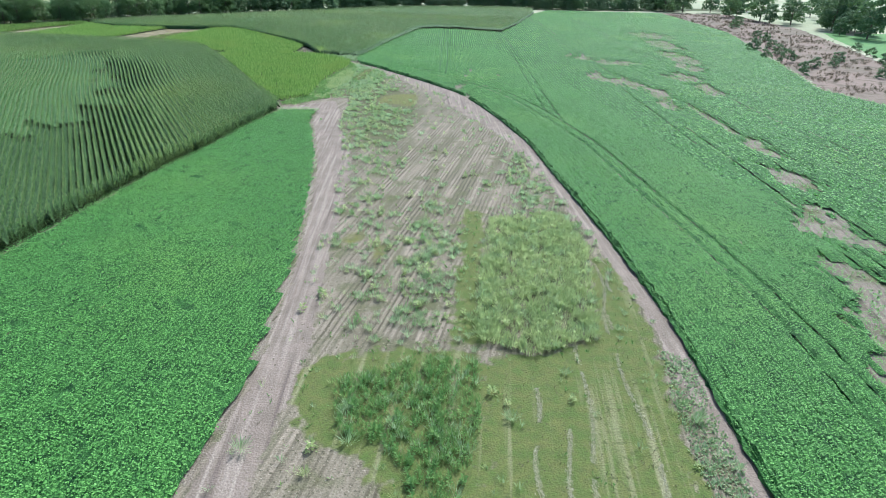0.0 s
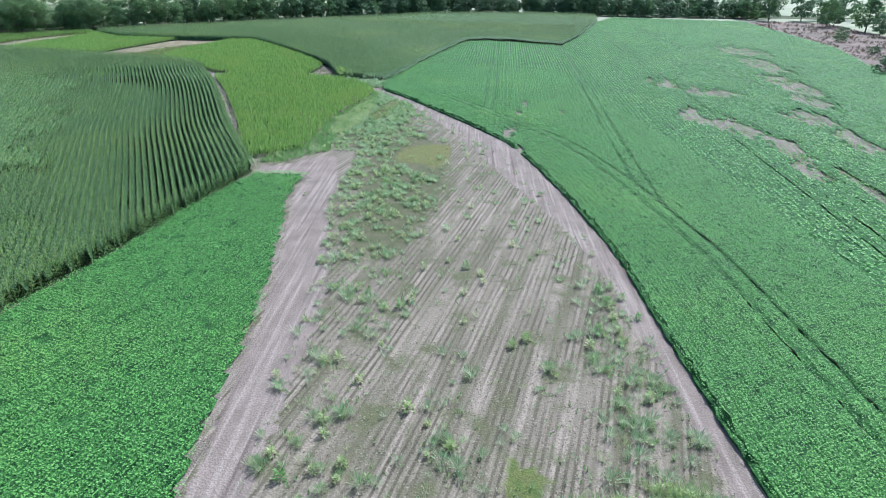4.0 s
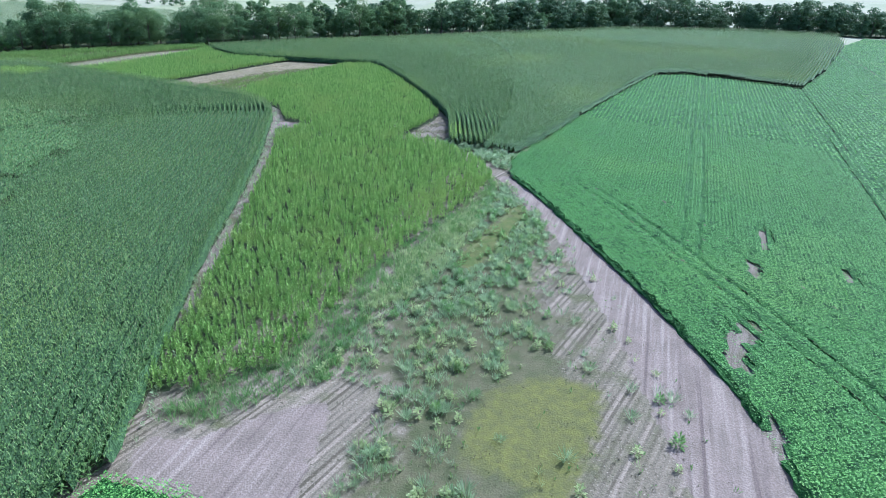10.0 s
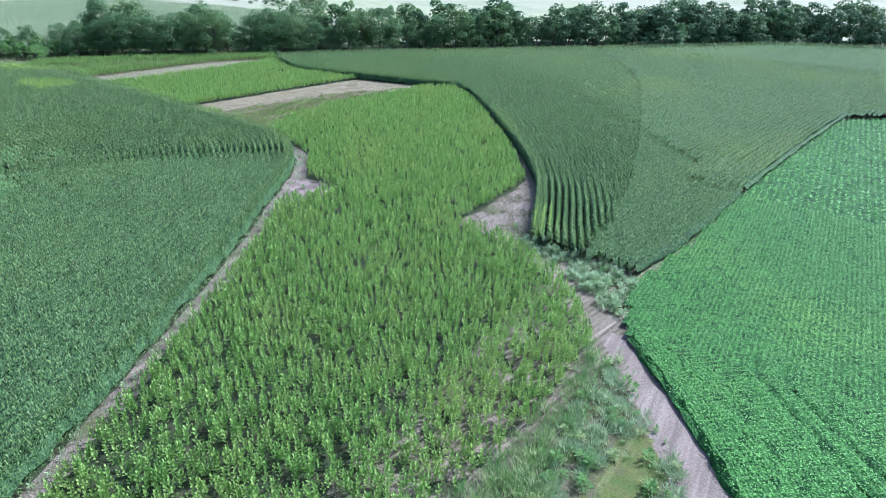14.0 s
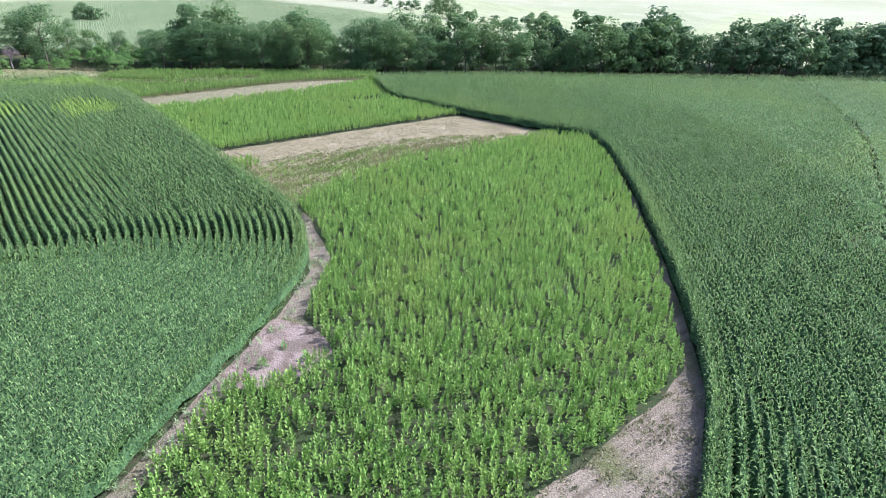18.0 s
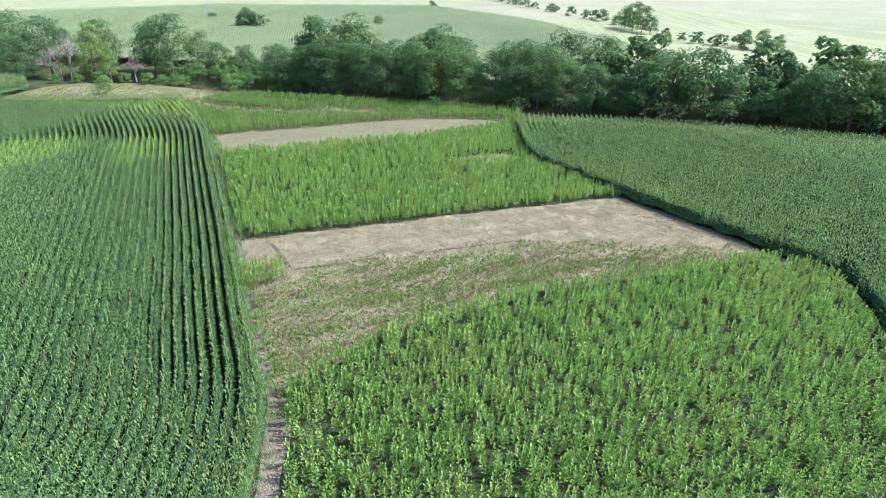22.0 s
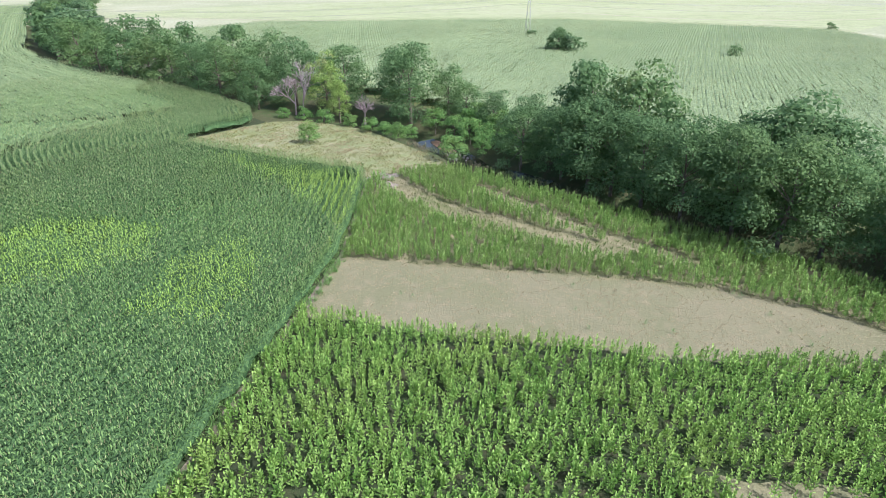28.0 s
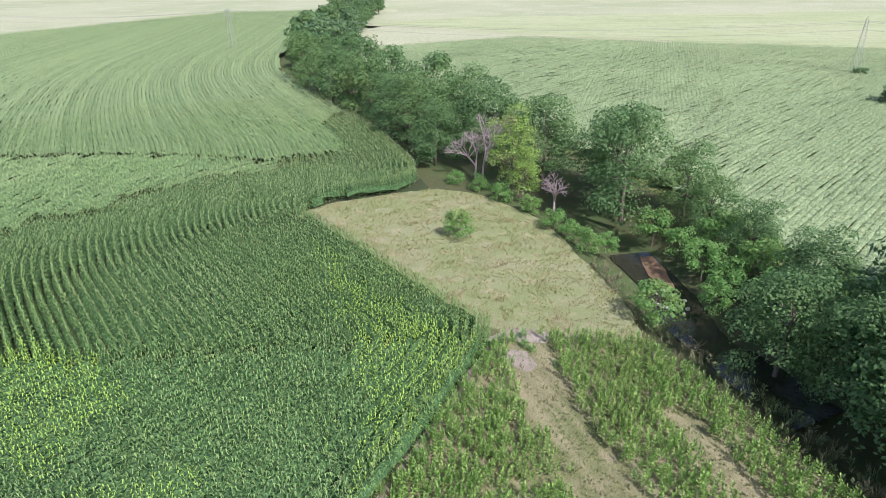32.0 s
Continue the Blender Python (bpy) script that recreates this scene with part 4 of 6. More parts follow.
# far slope crops; their pale tone has distant sunlight and haze painted in
for k, poly in enumerate(([(-420, 60), (-372, 40), (-350, 240), (-330, 335), (-420, 420), (-560, 300)], [(-262, 342), (-200, 332), (-150, 295), (-128, 312), (-160, 420), (-300, 450)], [(-125, 318), (-92, 350), (-55, 400), (-60, 520), (-170, 520)])):
    zone("far_field", poly, 0.03, (ground_mat("pale crop", (0.33, 0.36, 0.20), (0.38, 0.39, 0.24), (0.28, 0.33, 0.16), 0.02, 0.2, 1.0, 0.4, 0.6, (20 + 40 * k, 0.5, (0.40, 0.44, 0.24), 0.5))), "far slope crop, paled by painted sunlight and haze", "field", 1.0, 4.0)

# ---- creek ----
c = resample(smooth([q for q in CREEK if -200 < q[0] < -170]), 1.5)
d = np.gradient(c, axis=0)
n = np.stack([-d[:, 1], d[:, 0]], 1) / np.hypot(*d.T)[:, None]
w = (2.2 + 0.5 * wavy(c, 3.0, 2.0))[:, None]
k = np.arange(len(c) - 1) * 2
cv = np.stack([np.column_stack([c - n * w, np.full(len(c), -1.75)]), np.column_stack([c + n * w, np.full(len(c), -1.75)])], 1).reshape(-1, 3)
tagged(new("creek_water", make_mesh("creek_water", cv, [(np.stack([k, k + 2, k + 3, k + 1], 1), 0)], [WATER])), "dark narrow creek between overgrown banks", "water", kind="structure")
bank = near_line(smooth(CREEK), gp.reshape(-1, 2))
# bank litter, darkened to paint in the shade under the trees
BANK_SOIL = ground_mat("shaded creek bank litter", (0.075, 0.085, 0.035), (0.07, 0.11, 0.035), (0.11, 0.10, 0.05), 0.2, 0.9)
ground.data.materials.append(BANK_SOIL)
fi = np.empty(len(ground.data.polygons) * 4, np.int32)
ground.data.polygons.foreach_get("vertices", fi)
close = bank[fi.reshape(-1, 4)].mean(1) < 15
ground.data.polygons.foreach_set("material_index", close.astype(np.int32))
zone("mud_bar", [(-197.5, 208.8), (-194.5, 210.2), (-191.6, 212.6), (-192.4, 213.4), (-196, 211.8), (-198.5, 209.8)], -1.70, MUD, "brown muddy shallows of the creek", "mud", 0.2, 0.4)


def pebble(sizes, seed):
    """A rounded stone with uneven sides."""
    bm = bmesh.new()
    bmesh.ops.create_icosphere(bm, subdivisions=1, radius=1)
    r = random.Random(seed)
    for v in bm.verts:
        v.co = Vector((v.co.x * sizes[0], v.co.y * sizes[1], v.co.z * sizes[2])) * r.uniform(0.8, 1.15)
    me = bpy.data.meshes.new("stone")
    bm.to_mesh(me)
    bm.free()
    me.materials.append(STONE)
    return me


pebbles = [pebble((0.30, 0.24, 0.18), i) for i in range(4)]
for i in range(26):
    x, y = -189.6 + rng.uniform(-2.2, 1.8), 213.2 + rng.uniform(-1.4, 2.2)
    ob = tagged(new("stone", pebbles[i % 4]), "pale rounded stone lying in the creek bed", "stone", "stones in the creek")
    ob.matrix_basis = pose(x, y, -1.62, 0, 0, rng.uniform(0, 360)) @ Matrix.Scale(rng.uniform(0.5, 1.3), 4)

# ---- trees ----


def limb(V, F, a, b, ra, rb, sides=6):
    """A tapered limb from a to b, added to vertex and face lists."""
    a, b = Vector(a), Vector(b)
    z = (b - a).normalized()
    x = z.orthogonal().normalized()
    y = z.cross(x)
    base = len(V)
    for c, r in ((a, ra), (b, rb)):
        for i in range(sides):
            t = 2 * math.pi * i / sides
            V.append(tuple(c + x * math.cos(t) * r + y * math.sin(t) * r))
    for i in range(sides):
        j = (i + 1) % sides
        F.append((base + i, base + j, base + sides + j, base + sides + i))


def tree(name, height, radius, clumps, cards, leaf, card=0.5, low=0.22, trunk=0.22, lean=0.0):
    """A tree: tapered trunk with limbs, and a crown of many leaf sprays in uneven clumps."""
    root = new(name)
    V, F = [], []
    top = Vector((rng.normal(0, 0.3), rng.normal(0, 0.3), height * 0.62))
    mid = Vector((top.x * 0.4, top.y * 0.4 + lean, height * 0.3))
    limb(V, F, (0, 0, -0.5), mid, trunk, trunk * 0.75)
    limb(V, F, mid, top, trunk * 0.75, trunk * 0.35)
    centres = []
    for i in range(clumps):
        u = (i + 0.5) / clumps
        a = i * 2.39996 + rng.normal(0, 0.4)
        zz = low + 0.08 + (0.84 - low) * u
        r = radius * (math.sin(math.pi * min(0.96, 0.22 + 0.74 * (zz - low) / (0.95 - low))) ** 0.6) * rng.uniform(0.45, 0.85)
        centres.append((r * math.cos(a), r * math.sin(a), height * zz + rng.normal(0, 0.3), rng.uniform(0.7, 1.25) * radius * 0.36))
    for x, y, z, r in centres[::2]:
        s = mid.lerp(top, min(1.0, max(0.0, z / height - 0.25)))
        limb(V, F, s, Vector((x * 0.8, y * 0.8, z)), trunk * 0.35, trunk * 0.08, 4)
    part("trunk", make_mesh("trunk", V, [(F, 0)], [BARK]), root, "brown bark trunk with limbs")
    C = np.array(centres)
    k = np.repeat(np.arange(clumps), cards)
    d = rng.normal(0, 1, (len(k), 3))
    d /= np.linalg.norm(d, axis=1)[:, None]
    d[:, 2] = np.where(d[:, 2] < -0.4, -d[:, 2], d[:, 2])
    tuft = 1.0 + 0.22 * np.sin(d[:, 0] * 7 + C[k, 0] * 5) * np.sin(d[:, 1] * 7 + C[k, 1] * 5) + 0.15 * np.sin(d[:, 2] * 9 + k)
    pos = C[k, :3] + d * (C[k, 3] * tuft * rng.uniform(0.78, 1.08, len(k)))[:, None] * (1, 1, 0.72)
    nrm = d + rng.normal(0, 0.45, d.shape) + (0, 0, 0.35)
    nrm /= np.linalg.norm(nrm, axis=1)[:, None]
    t = np.cross(nrm, rng.normal(0, 1, d.shape))
    t /= np.linalg.norm(t, axis=1)[:, None]
    b = np.cross(nrm, t)
    s = (card * rng.uniform(0.6, 1.3, len(k)))[:, None]
    v = np.stack([pos - t * s * 0.6, pos - b * s * 0.36 + nrm * s * 0.12, pos + t * s * 0.6, pos + b * s * 0.36 + nrm * s * 0.1], 1).reshape(-1, 3)
    i = np.arange(len(k)) * 4
    part("crown", make_mesh("crown", v, [(np.stack([i, i + 1, i + 2, i + 3], 1), 0)], [leaf]), root, "leafy crown of clumped foliage")
    return root


def placed(master, x, y, size, label, category, group, z=0.0):
    ob = copy_thing(master, pose(x, y, z, 0, 0, rng.uniform(0, 360)))
    ob.scale = (size * rng.uniform(0.92, 1.1), size * rng.uniform(0.92, 1.1), size)
    return tagged(ob, label, category, group)


near_kinds = [tree("tree", 10.0, 4.3, 20 + i, 170, (TREE_LEAF, TREE_LEAF, TREE_LIGHT, TREE_LEAF)[i], 0.36, 0.05) for i in range(4)]
close_kinds = [tree("tree", 10.0, 4.3, 24 + 2 * i, 330, (TREE_LEAF, TREE_LIGHT, TREE_LEAF, TREE_LEAF)[i], 0.23, 0.03) for i in range(4)]
far_kinds = [tree("tree", 10.0, 4.7, 14 + i, 105, (TREE_FAR, TREE_FAR, TREE_LEAF, TREE_FAR)[i], 0.66, 0.05) for i in range(4)]
yellow_kind = tree("tree", 10.0, 3.2, 22, 200, TREE_YELLOW, 0.23, 0.05)
bush_kinds = [tree("bush", 3.0, 1.6, 16, 110, BUSH_LEAF, 0.18, 0.05, 0.06) for _ in range(3)]
dark_bush_kinds = [tree("bush", 3.0, 2.0, 12, 50, TREE_FAR, 0.36, 0.04, 0.07) for _ in range(2)]
masters = near_kinds + close_kinds + far_kinds + [yellow_kind] + bush_kinds + dark_bush_kinds
DARK = "dark green broadleaf tree in the creek-side tree line"
creek_line = smooth(CREEK)


def along(start, stop, step):
    """Stations along a part of a line."""
    return resample(np.array([start, *[q for q in creek_line if min(start[0], stop[0]) < q[0] < max(start[0], stop[0])], stop]), step)


# trees west of the meadow, on the corn's side of the creek
for x, y, s in ((-210, 176.5, 0.9), (-215, 172, 1.05), (-218.5, 166, 1.1), (-223, 159.5, 1.0), (-227.5, 152, 1.12), (-232, 144.5, 1.05), (-236, 136, 1.1), (-241, 127.5, 1.0), (-247, 119, 1.15), (-221, 175, 1.2), (-228, 165, 1.25), (-235, 153, 1.2),
                (-242, 141, 1.25), (-249, 130, 1.2), (-256, 119, 1.1), (-262, 108, 1.05), (-270, 97, 1.0), (-215, 182, 1.15), (-212, 192, 1.1)):
    placed((close_kinds if x > -226 else near_kinds)[int(rng.integers(4))], x, y, s, DARK, "tree", "creek trees")
for x, y in resample([(-276, 94), (-292, 82), (-313, 66), (-338, 50), (-370, 29), (-402, 8), (-460, -26)], 7.0):
    placed(far_kinds[int(rng.integers(4))], x + rng.normal(0, 1.5), y + rng.normal(0, 1.5), rng.uniform(0.8, 1.25), DARK, "tree", "creek trees")
    placed(far_kinds[int(rng.integers(4))], x - 5 + rng.normal(0, 1.5), y + 8 + rng.normal(0, 1.5), rng.uniform(0.7, 1.1), DARK, "tree", "creek trees")
placed(yellow_kind, -205.8, 190.2, 1.02, "yellow-green tree with thinning foliage beside the dead tree", "tree", "creek trees")
placed(yellow_kind, -203.2, 193.0, 0.72, "low yellowing tree at the meadow's edge", "tree", "creek trees")
placed(close_kinds[0], -203.5, 205.0, 1.28, "large full dark green tree over the creek", "tree", "creek trees")
placed(close_kinds[2], -209.5, 202.0, 1.1, DARK, "tree", "creek trees")
# tree line north-east of the creek's bend
front = resample([(-181.5, 223.5), (-174, 229), (-168.5, 236), (-162, 243.5), (-156.5, 250.5), (-150, 258), (-141, 268.5), (-132, 279.5), (-123, 291), (-112, 303), (-97, 321), (-80, 341)], 4.6)
for i, (x, y) in enumerate(front):
    placed((close_kinds if x < -138 else near_kinds if x < -112 else far_kinds)[int(rng.integers(4))], x + rng.normal(0, 0.8), y + rng.normal(0, 0.8), (rng.uniform(0.92, 1.12) if i < 7 else rng.uniform(0.7, 1.3)) * min(1.0, 0.85 + i * 0.06), DARK, "tree", "creek trees")
for i, (x, y) in enumerate(front[1:]):
    placed(near_kinds[int(rng.integers(4))] if x < -140 else far_kinds[int(rng.integers(4))], x - 6.5 + rng.normal(0, 1.3), y + 5.0 + rng.normal(0, 1.3), rng.uniform(0.75, 1.4), DARK, "tree", "creek trees")
for i, (x, y) in enumerate(front[::2]):
    placed(far_kinds[int(rng.integers(4))], x - 12 + rng.normal(0, 1.5), y + 9 + rng.normal(0, 1.5), rng.uniform(0.5, 0.85), "smaller grey-green tree behind the tree line", "tree", "creek trees")
for x, y in resample([(-80, 341), (-40, 390), (15, 414), (80, 422), (150, 440)], 4.4):
    placed(far_kinds[int(rng.integers(4))], x + rng.normal(0, 2.5), y + rng.normal(0, 2.5), rng.uniform(0.55, 1.2), DARK, "tree", "far trees")
    placed(far_kinds[int(rng.integers(4))], x - 3 + rng.normal(0, 2), y + 9 + rng.normal(0, 4), rng.uniform(0.7, 1.45), DARK, "tree", "far trees")
    placed(dark_bush_kinds[int(rng.integers(2))], x + 2 + rng.normal(0, 1.5), y - 3 + rng.normal(0, 1.0), rng.uniform(1.1, 1.9), "dark undergrowth bush below the far trees", "bush", "far bushes")
for x, y, s in ((176, 372, 1.0), (189, 323, 1.0), (184, 286, 1.05), (183, 351, 0.8), (196, 310, 0.9), (200, 330, 1.1), (205, 345, 0.8), (190, 365, 0.7), (215, 372, 1.0), (225, 395, 0.9), (262, 434, 1.1), (170, 430, 0.9), (160, 455, 1.0), (186, 440, 0.9), (205, 455, 1.0), (140, 430, 0.8), (230, 420, 0.7), (248, 400, 0.8), (193, 300, 0.7), (188, 311, 0.6), (199, 320, 0.8), (194, 335, 0.7), (209, 356, 0.7), (180, 300, 0.5), (172, 352, 0.6), (168, 395, 0.8), (178, 408, 0.7), (150, 425, 0.9)):
    placed(far_kinds[int(rng.integers(4))], x, y, s * 1.65, "dark round tree beside the far fallow", "tree", "far trees")
for x, y, s in ((-240, 365, 0.75), (-234, 363, 0.95), (-228, 362, 0.85), (-223, 361, 0.6), (-277.6, 235.2, 0.72), (-268.8, 278.6, 0.42), (-182, 365, 0.6), (-174, 361, 0.55), (-190, 368, 0.5)):
    placed(near_kinds[int(rng.integers(4))], x, y, s, "lone dark tree standing in the far field", "tree", "field trees")
for x, y, s in ((-190.5, 224, 0.72), (-196.5, 219, 0.66), (-186.5, 230, 0.75), (-201.5, 214.5, 0.7), (-207, 211, 0.85), (-193, 230, 0.5), (-183, 236, 0.7)):
    placed(close_kinds[int(rng.integers(4))], x, y, s, "full green tree leaning over the creek", "tree", "creek trees")
for x, y, s in ((-277.6, 235.2, 1.9), (-276, 239, 1.9), (-370, 388, 1.2), (-360, 387, 1.4), (-347, 384, 1.0), (-338, 382, 1.2), (-326, 379, 1.4), (-318, 379, 1.0), (-304, 378, 1.2), (-300, 378, 1.0), (-285, 375, 1.3), (-275, 375, 1.1), (-268, 374, 1.3), (-263, 374, 1.5), (-250, 370, 1.2), (-216, 361, 1.0), (-208, 360, 0.8), (-200.6, 358.6, 1.2), (-196, 361, 0.9), (-193, 361, 1.2), (-187, 362.6, 1.5), (-180, 366, 1.2), (-310, 229.5, 1.0), (-330, 330, 1.2)):
    placed(dark_bush_kinds[int(rng.integers(2))], x, y, s, "lone dark bush standing in the far field", "bush", "field bushes")
placed(bush_kinds[0], -189.3, 191.8, 1.12, "round light green bush alone in the mown meadow", "bush", "")
placed(bush_kinds[1], -183.0, 213.6, 1.2, "slender light green sapling on the creek bank", "bush", "")
for x, y, s in ((-196.5, 199.5, 0.9), (-195, 202, 0.8), (-193, 204.6, 0.9), (-194.2, 206.2, 0.7), (-199.5, 195.5, 0.8), (-201.6, 190.8, 0.9), (-203.6, 186.8, 0.8), (-204.5, 183, 0.7), (-187.5, 217.5, 0.9), (-190.5, 217.8, 1.1), (-193.5, 215.4, 1.2), (-196.5, 212.8, 1.1),
                (-199.3, 209.5, 1.2), (-184.5, 222.5, 1.1), (-188.5, 222, 1.4), (-194, 220, 1.5), (-199, 216, 1.5), (-186, 228, 1.6), (-192, 226, 1.3)):
    placed(bush_kinds[int(rng.integers(3))], x, y, s, "green shrub on the overgrown creek bank", "bush", "bank shrubs", -0.3)
for x, y, s in ((110, 232, 1.3), (111, 193, 1.0), (108, 204, 1.2), (105, 212, 0.9), (114, 222, 1.1), (120, 240, 1.0), (126, 207, 1.0), (120, 175, 0.8), (135, 180, 0.9), (132, 190, 1.1), (140, 205, 1.0), (146, 222, 1.0), (152, 240, 0.9), (128, 262, 1.1), (133, 280, 0.9), (140, 320, 1.2), (150, 340, 1.4), (118, 195, 0.8), (104, 186, 0.8), (100, 178, 0.7)):
    placed(dark_bush_kinds[int(rng.integers(2))], x, y, s * 1.1, "low dusty bush on the brown fallow", "bush", "fallow bushes")
for m in masters:
    for o in (*m.children_recursive, m):
        bpy.data.objects.remove(o)


def dead_tree(name, height):
    """A bare grey tree of forking branches."""
    V, F = [], []

    def grow(a, d, length, r, level):
        b = a + d * length
        limb(V, F, a, b, r, r * 0.7, 6 if level < 2 else 4 if level < 4 else 3)
        if level < 6:
            for _ in range(3 if level in (0, 1, 3, 4) else 2):
                e = (d + Vector((rng.normal(0, 0.5), rng.normal(0, 0.5), rng.normal(0.06, 0.25)))).normalized()
                grow(b, e, length * rng.uniform(0.66, 0.84), r * 0.66, level + 1)

    grow(Vector((0, 0, -0.3)), Vector((0.05, 0, 1)), height * 0.24, 0.18, 0)
    return new(name, make_mesh(name, V, [(F, 0)], [DEAD_WOOD]))


for x, y, h in ((-206.4, 185.8, 11.0), (-201.8, 197.6, 5.5), (-207.8, 184.0, 8.0)):
    ob = tagged(dead_tree("dead_tree", h), "bare dead tree with pinkish grey branches", "dead tree", "dead trees")
    ob.matrix_basis = pose(x, y, 0, 0, 0, rng.uniform(0, 360))

# ---- power line ----


def pylon(x, y, height, turn):
    root = new("pylon")
    tagged(root, "slender galvanised lattice power pylon in the corn", "pylon", "power pylons")
    for i, (sx, sy) in enumerate(((-1, -1), (1, -1), (1, 1), (-1, 1))):
        V, F = [], []
        limb(V, F, (sx * 1.1, sy * 0.9, 0), (sx * 0.28, sy * 0.25, height), 0.05, 0.04, 4)
        part("leg", make_mesh("leg", V, [(F, 0)], [STEEL]), root)
    for k in range(9):
        V, F = [], []
        f, g = k / 9, (k + 1) / 9
        for sx, sy, tx, ty in ((-1, -1, 1, -1), (1, -1, 1, 1), (1, 1, -1, 1), (-1, 1, -1, -1)):
            w0, d0, w1, d1 = 1.1 - 0.82 * f, 0.9 - 0.65 * f, 1.1 - 0.82 * g, 0.9 - 0.65 * g
            limb(V, F, (sx * w0, sy * d0, height * f), (tx * w1, ty * d1, height * g), 0.02, 0.02, 3)
        part("brace", make_mesh("brace", V, [(F, 0)], [STEEL]), root)
    for z, half in ((height * 0.98, 1.9), (height * 0.86, 2.4)):
        V, F = [], []
        limb(V, F, (-half, 0, z), (half, 0, z), 0.07, 0.07, 4)
        limb(V, F, (-half, 0, z), (0, 0, z + 0.9), 0.04, 0.04, 3)
        limb(V, F, (half, 0, z), (0, 0, z + 0.9), 0.04, 0.04, 3)
        part("crossarm", make_mesh("crossarm", V, [(F, 0)], [STEEL]), root)
    root.matrix_basis = pose(x, y, 0, 0, 0, turn)


PYLONS = [(-340, 405, 13), (-311.3, 228.3, 13), (-283, 55, 13), (-254, -125, 13)]
for x, y, h in PYLONS:
    pylon(x, y, h, 9)
for (ax, ay, ah), (bx, by, bh) in zip(PYLONS[:-1], PYLONS[1:]):
    for off, z in ((-1.9, 0.97), (1.9, 0.97), (2.4, 0.85)):
        wire = bpy.data.curves.new("power_line", "CURVE")
        wire.dimensions, wire.bevel_depth, wire.bevel_resolution = "3D", 0.022, 0
        spline = wire.splines.new("POLY")
        spline.points.add(16)
        for pt, u in zip(spline.points, np.linspace(0, 1, 17)):
            pt.co = (ax + (bx - ax) * u + off, ay + (by - ay) * u, (ah + (bh - ah) * u) * z - 3.5 * 4 * u * (1 - u), 1)
        wire.materials.append(WIRE)
        tagged(new("power_line", wire), "thin sagging power line strung between pylons", "power line", "power lines")


# ---- the bare field's turf, tracks and weeds ----
DRIVEN = [(-13.6, 10), (-13.4, 24), (-12.8, 36), (-13.6, 50), (-15.2, 64), (-17.4, 80), (-20, 93), (-23.4, 106.5), (-24.2, 113), (-26, 115.8), (-30.3, 115.2), (-32, 118.2), (-29.2, 119.2), (-26.5, 122.8), (-23.2, 126), (-22.4, 123.5), (-20.6, 117), (-19.0, 111.5), (-19.8, 108.4), (-17.0, 99),
     (-14.4, 90), (-12.9, 80), (-11.8, 62), (-10.7, 48), (-9.8, 39), (-10.0, 31), (-10.2, 24), (-10, 10)]
MARGIN = [(18.6, 10), (18.8, 33), (19, 41), (18.6, 48), (17.6, 60), (16.5, 69), (15.3, 79), (14.3, 88), (13.4, 97), (11.8, 104), (9.6, 114), (7, 123.5), (2.7, 136.3), (-4.6, 148.4), (-10.6, 157), (-18.6, 168.5), (-25, 176), (-26.6, 175),
     (-21.5, 167.5), (-14.7, 158), (-9.5, 148), (-5, 138), (-1.0, 128), (3, 117), (8, 105), (10.6, 96), (12, 87), (13.6, 76), (15, 66), (16.2, 56), (17.2, 46), (16.9, 36), (17.4, 26), (17.2, 10)]
TIP_PATH = [(-20.9, 168.5), (-21.6, 162.8), (-22.4, 156.8), (-23, 152.0), (-22.6, 147), (-20.6, 147), (-20, 151), (-19.7, 156), (-19.3, 162.5), (-19.6, 167)]
OLIVES = [[(2, 8), (3, 37), (11.8, 39.5), (15.5, 58), (16.6, 52), (16.6, 40), (15.4, 31), (15, 24), (15, 8)], [(-10.4, 35.5), (-6.6, 37.6), (3, 38.6), (2, 8), (-4, 8), (-2.2, 24), (-5.1, 27.5), (-9, 29.5)],
          [(0.9, 39), (3.6, 39), (4.2, 67), (2.3, 68)], [(-9, 92), (-6, 97), (-4, 117), (-7, 132), (-14, 147), (-16, 160), (-20, 170), (-25, 172), (-25, 130), (-19, 129), (-18, 112), (-13, 90)]]
MOSSES = [[(-14.2, 127.2), (-13.6, 131), (-10.3, 134.4), (-6.5, 134.4), (-6.0, 128.3), (-7.3, 121.5), (-10, 123.6), (-13.4, 123.8)],
          [(-10.3, 56), (-8.6, 56.6), (-8.4, 59.4), (-9.8, 60)],
          [(-6.8, 52.5), (-5.8, 53), (-5.6, 57.5), (-6.6, 57)]]


def soft_inside(polys, p, reach):
    """How far the points lie in any of the polygons, from 0 to 1, with a soft rim."""
    best = np.zeros(len(p))
    for poly in polys:
        w = np.zeros(len(p))
        for k in range(9):
            off = (0, 0) if k == 0 else (reach * math.cos(k * 0.785), reach * math.sin(k * 0.785))
            w += inside(poly, p + off)
        best = np.maximum(best, w / 9)
    return best


FIELD_GROUND, _t, _b = node_mat("field earth and turf", 0.95)
_cover, _parts = _t.nodes.new("ShaderNodeAttribute"), _t.nodes.new("ShaderNodeSeparateColor")
_cover.attribute_name = "cover"
_t.links.new(_cover.outputs["Color"], _parts.inputs[0])


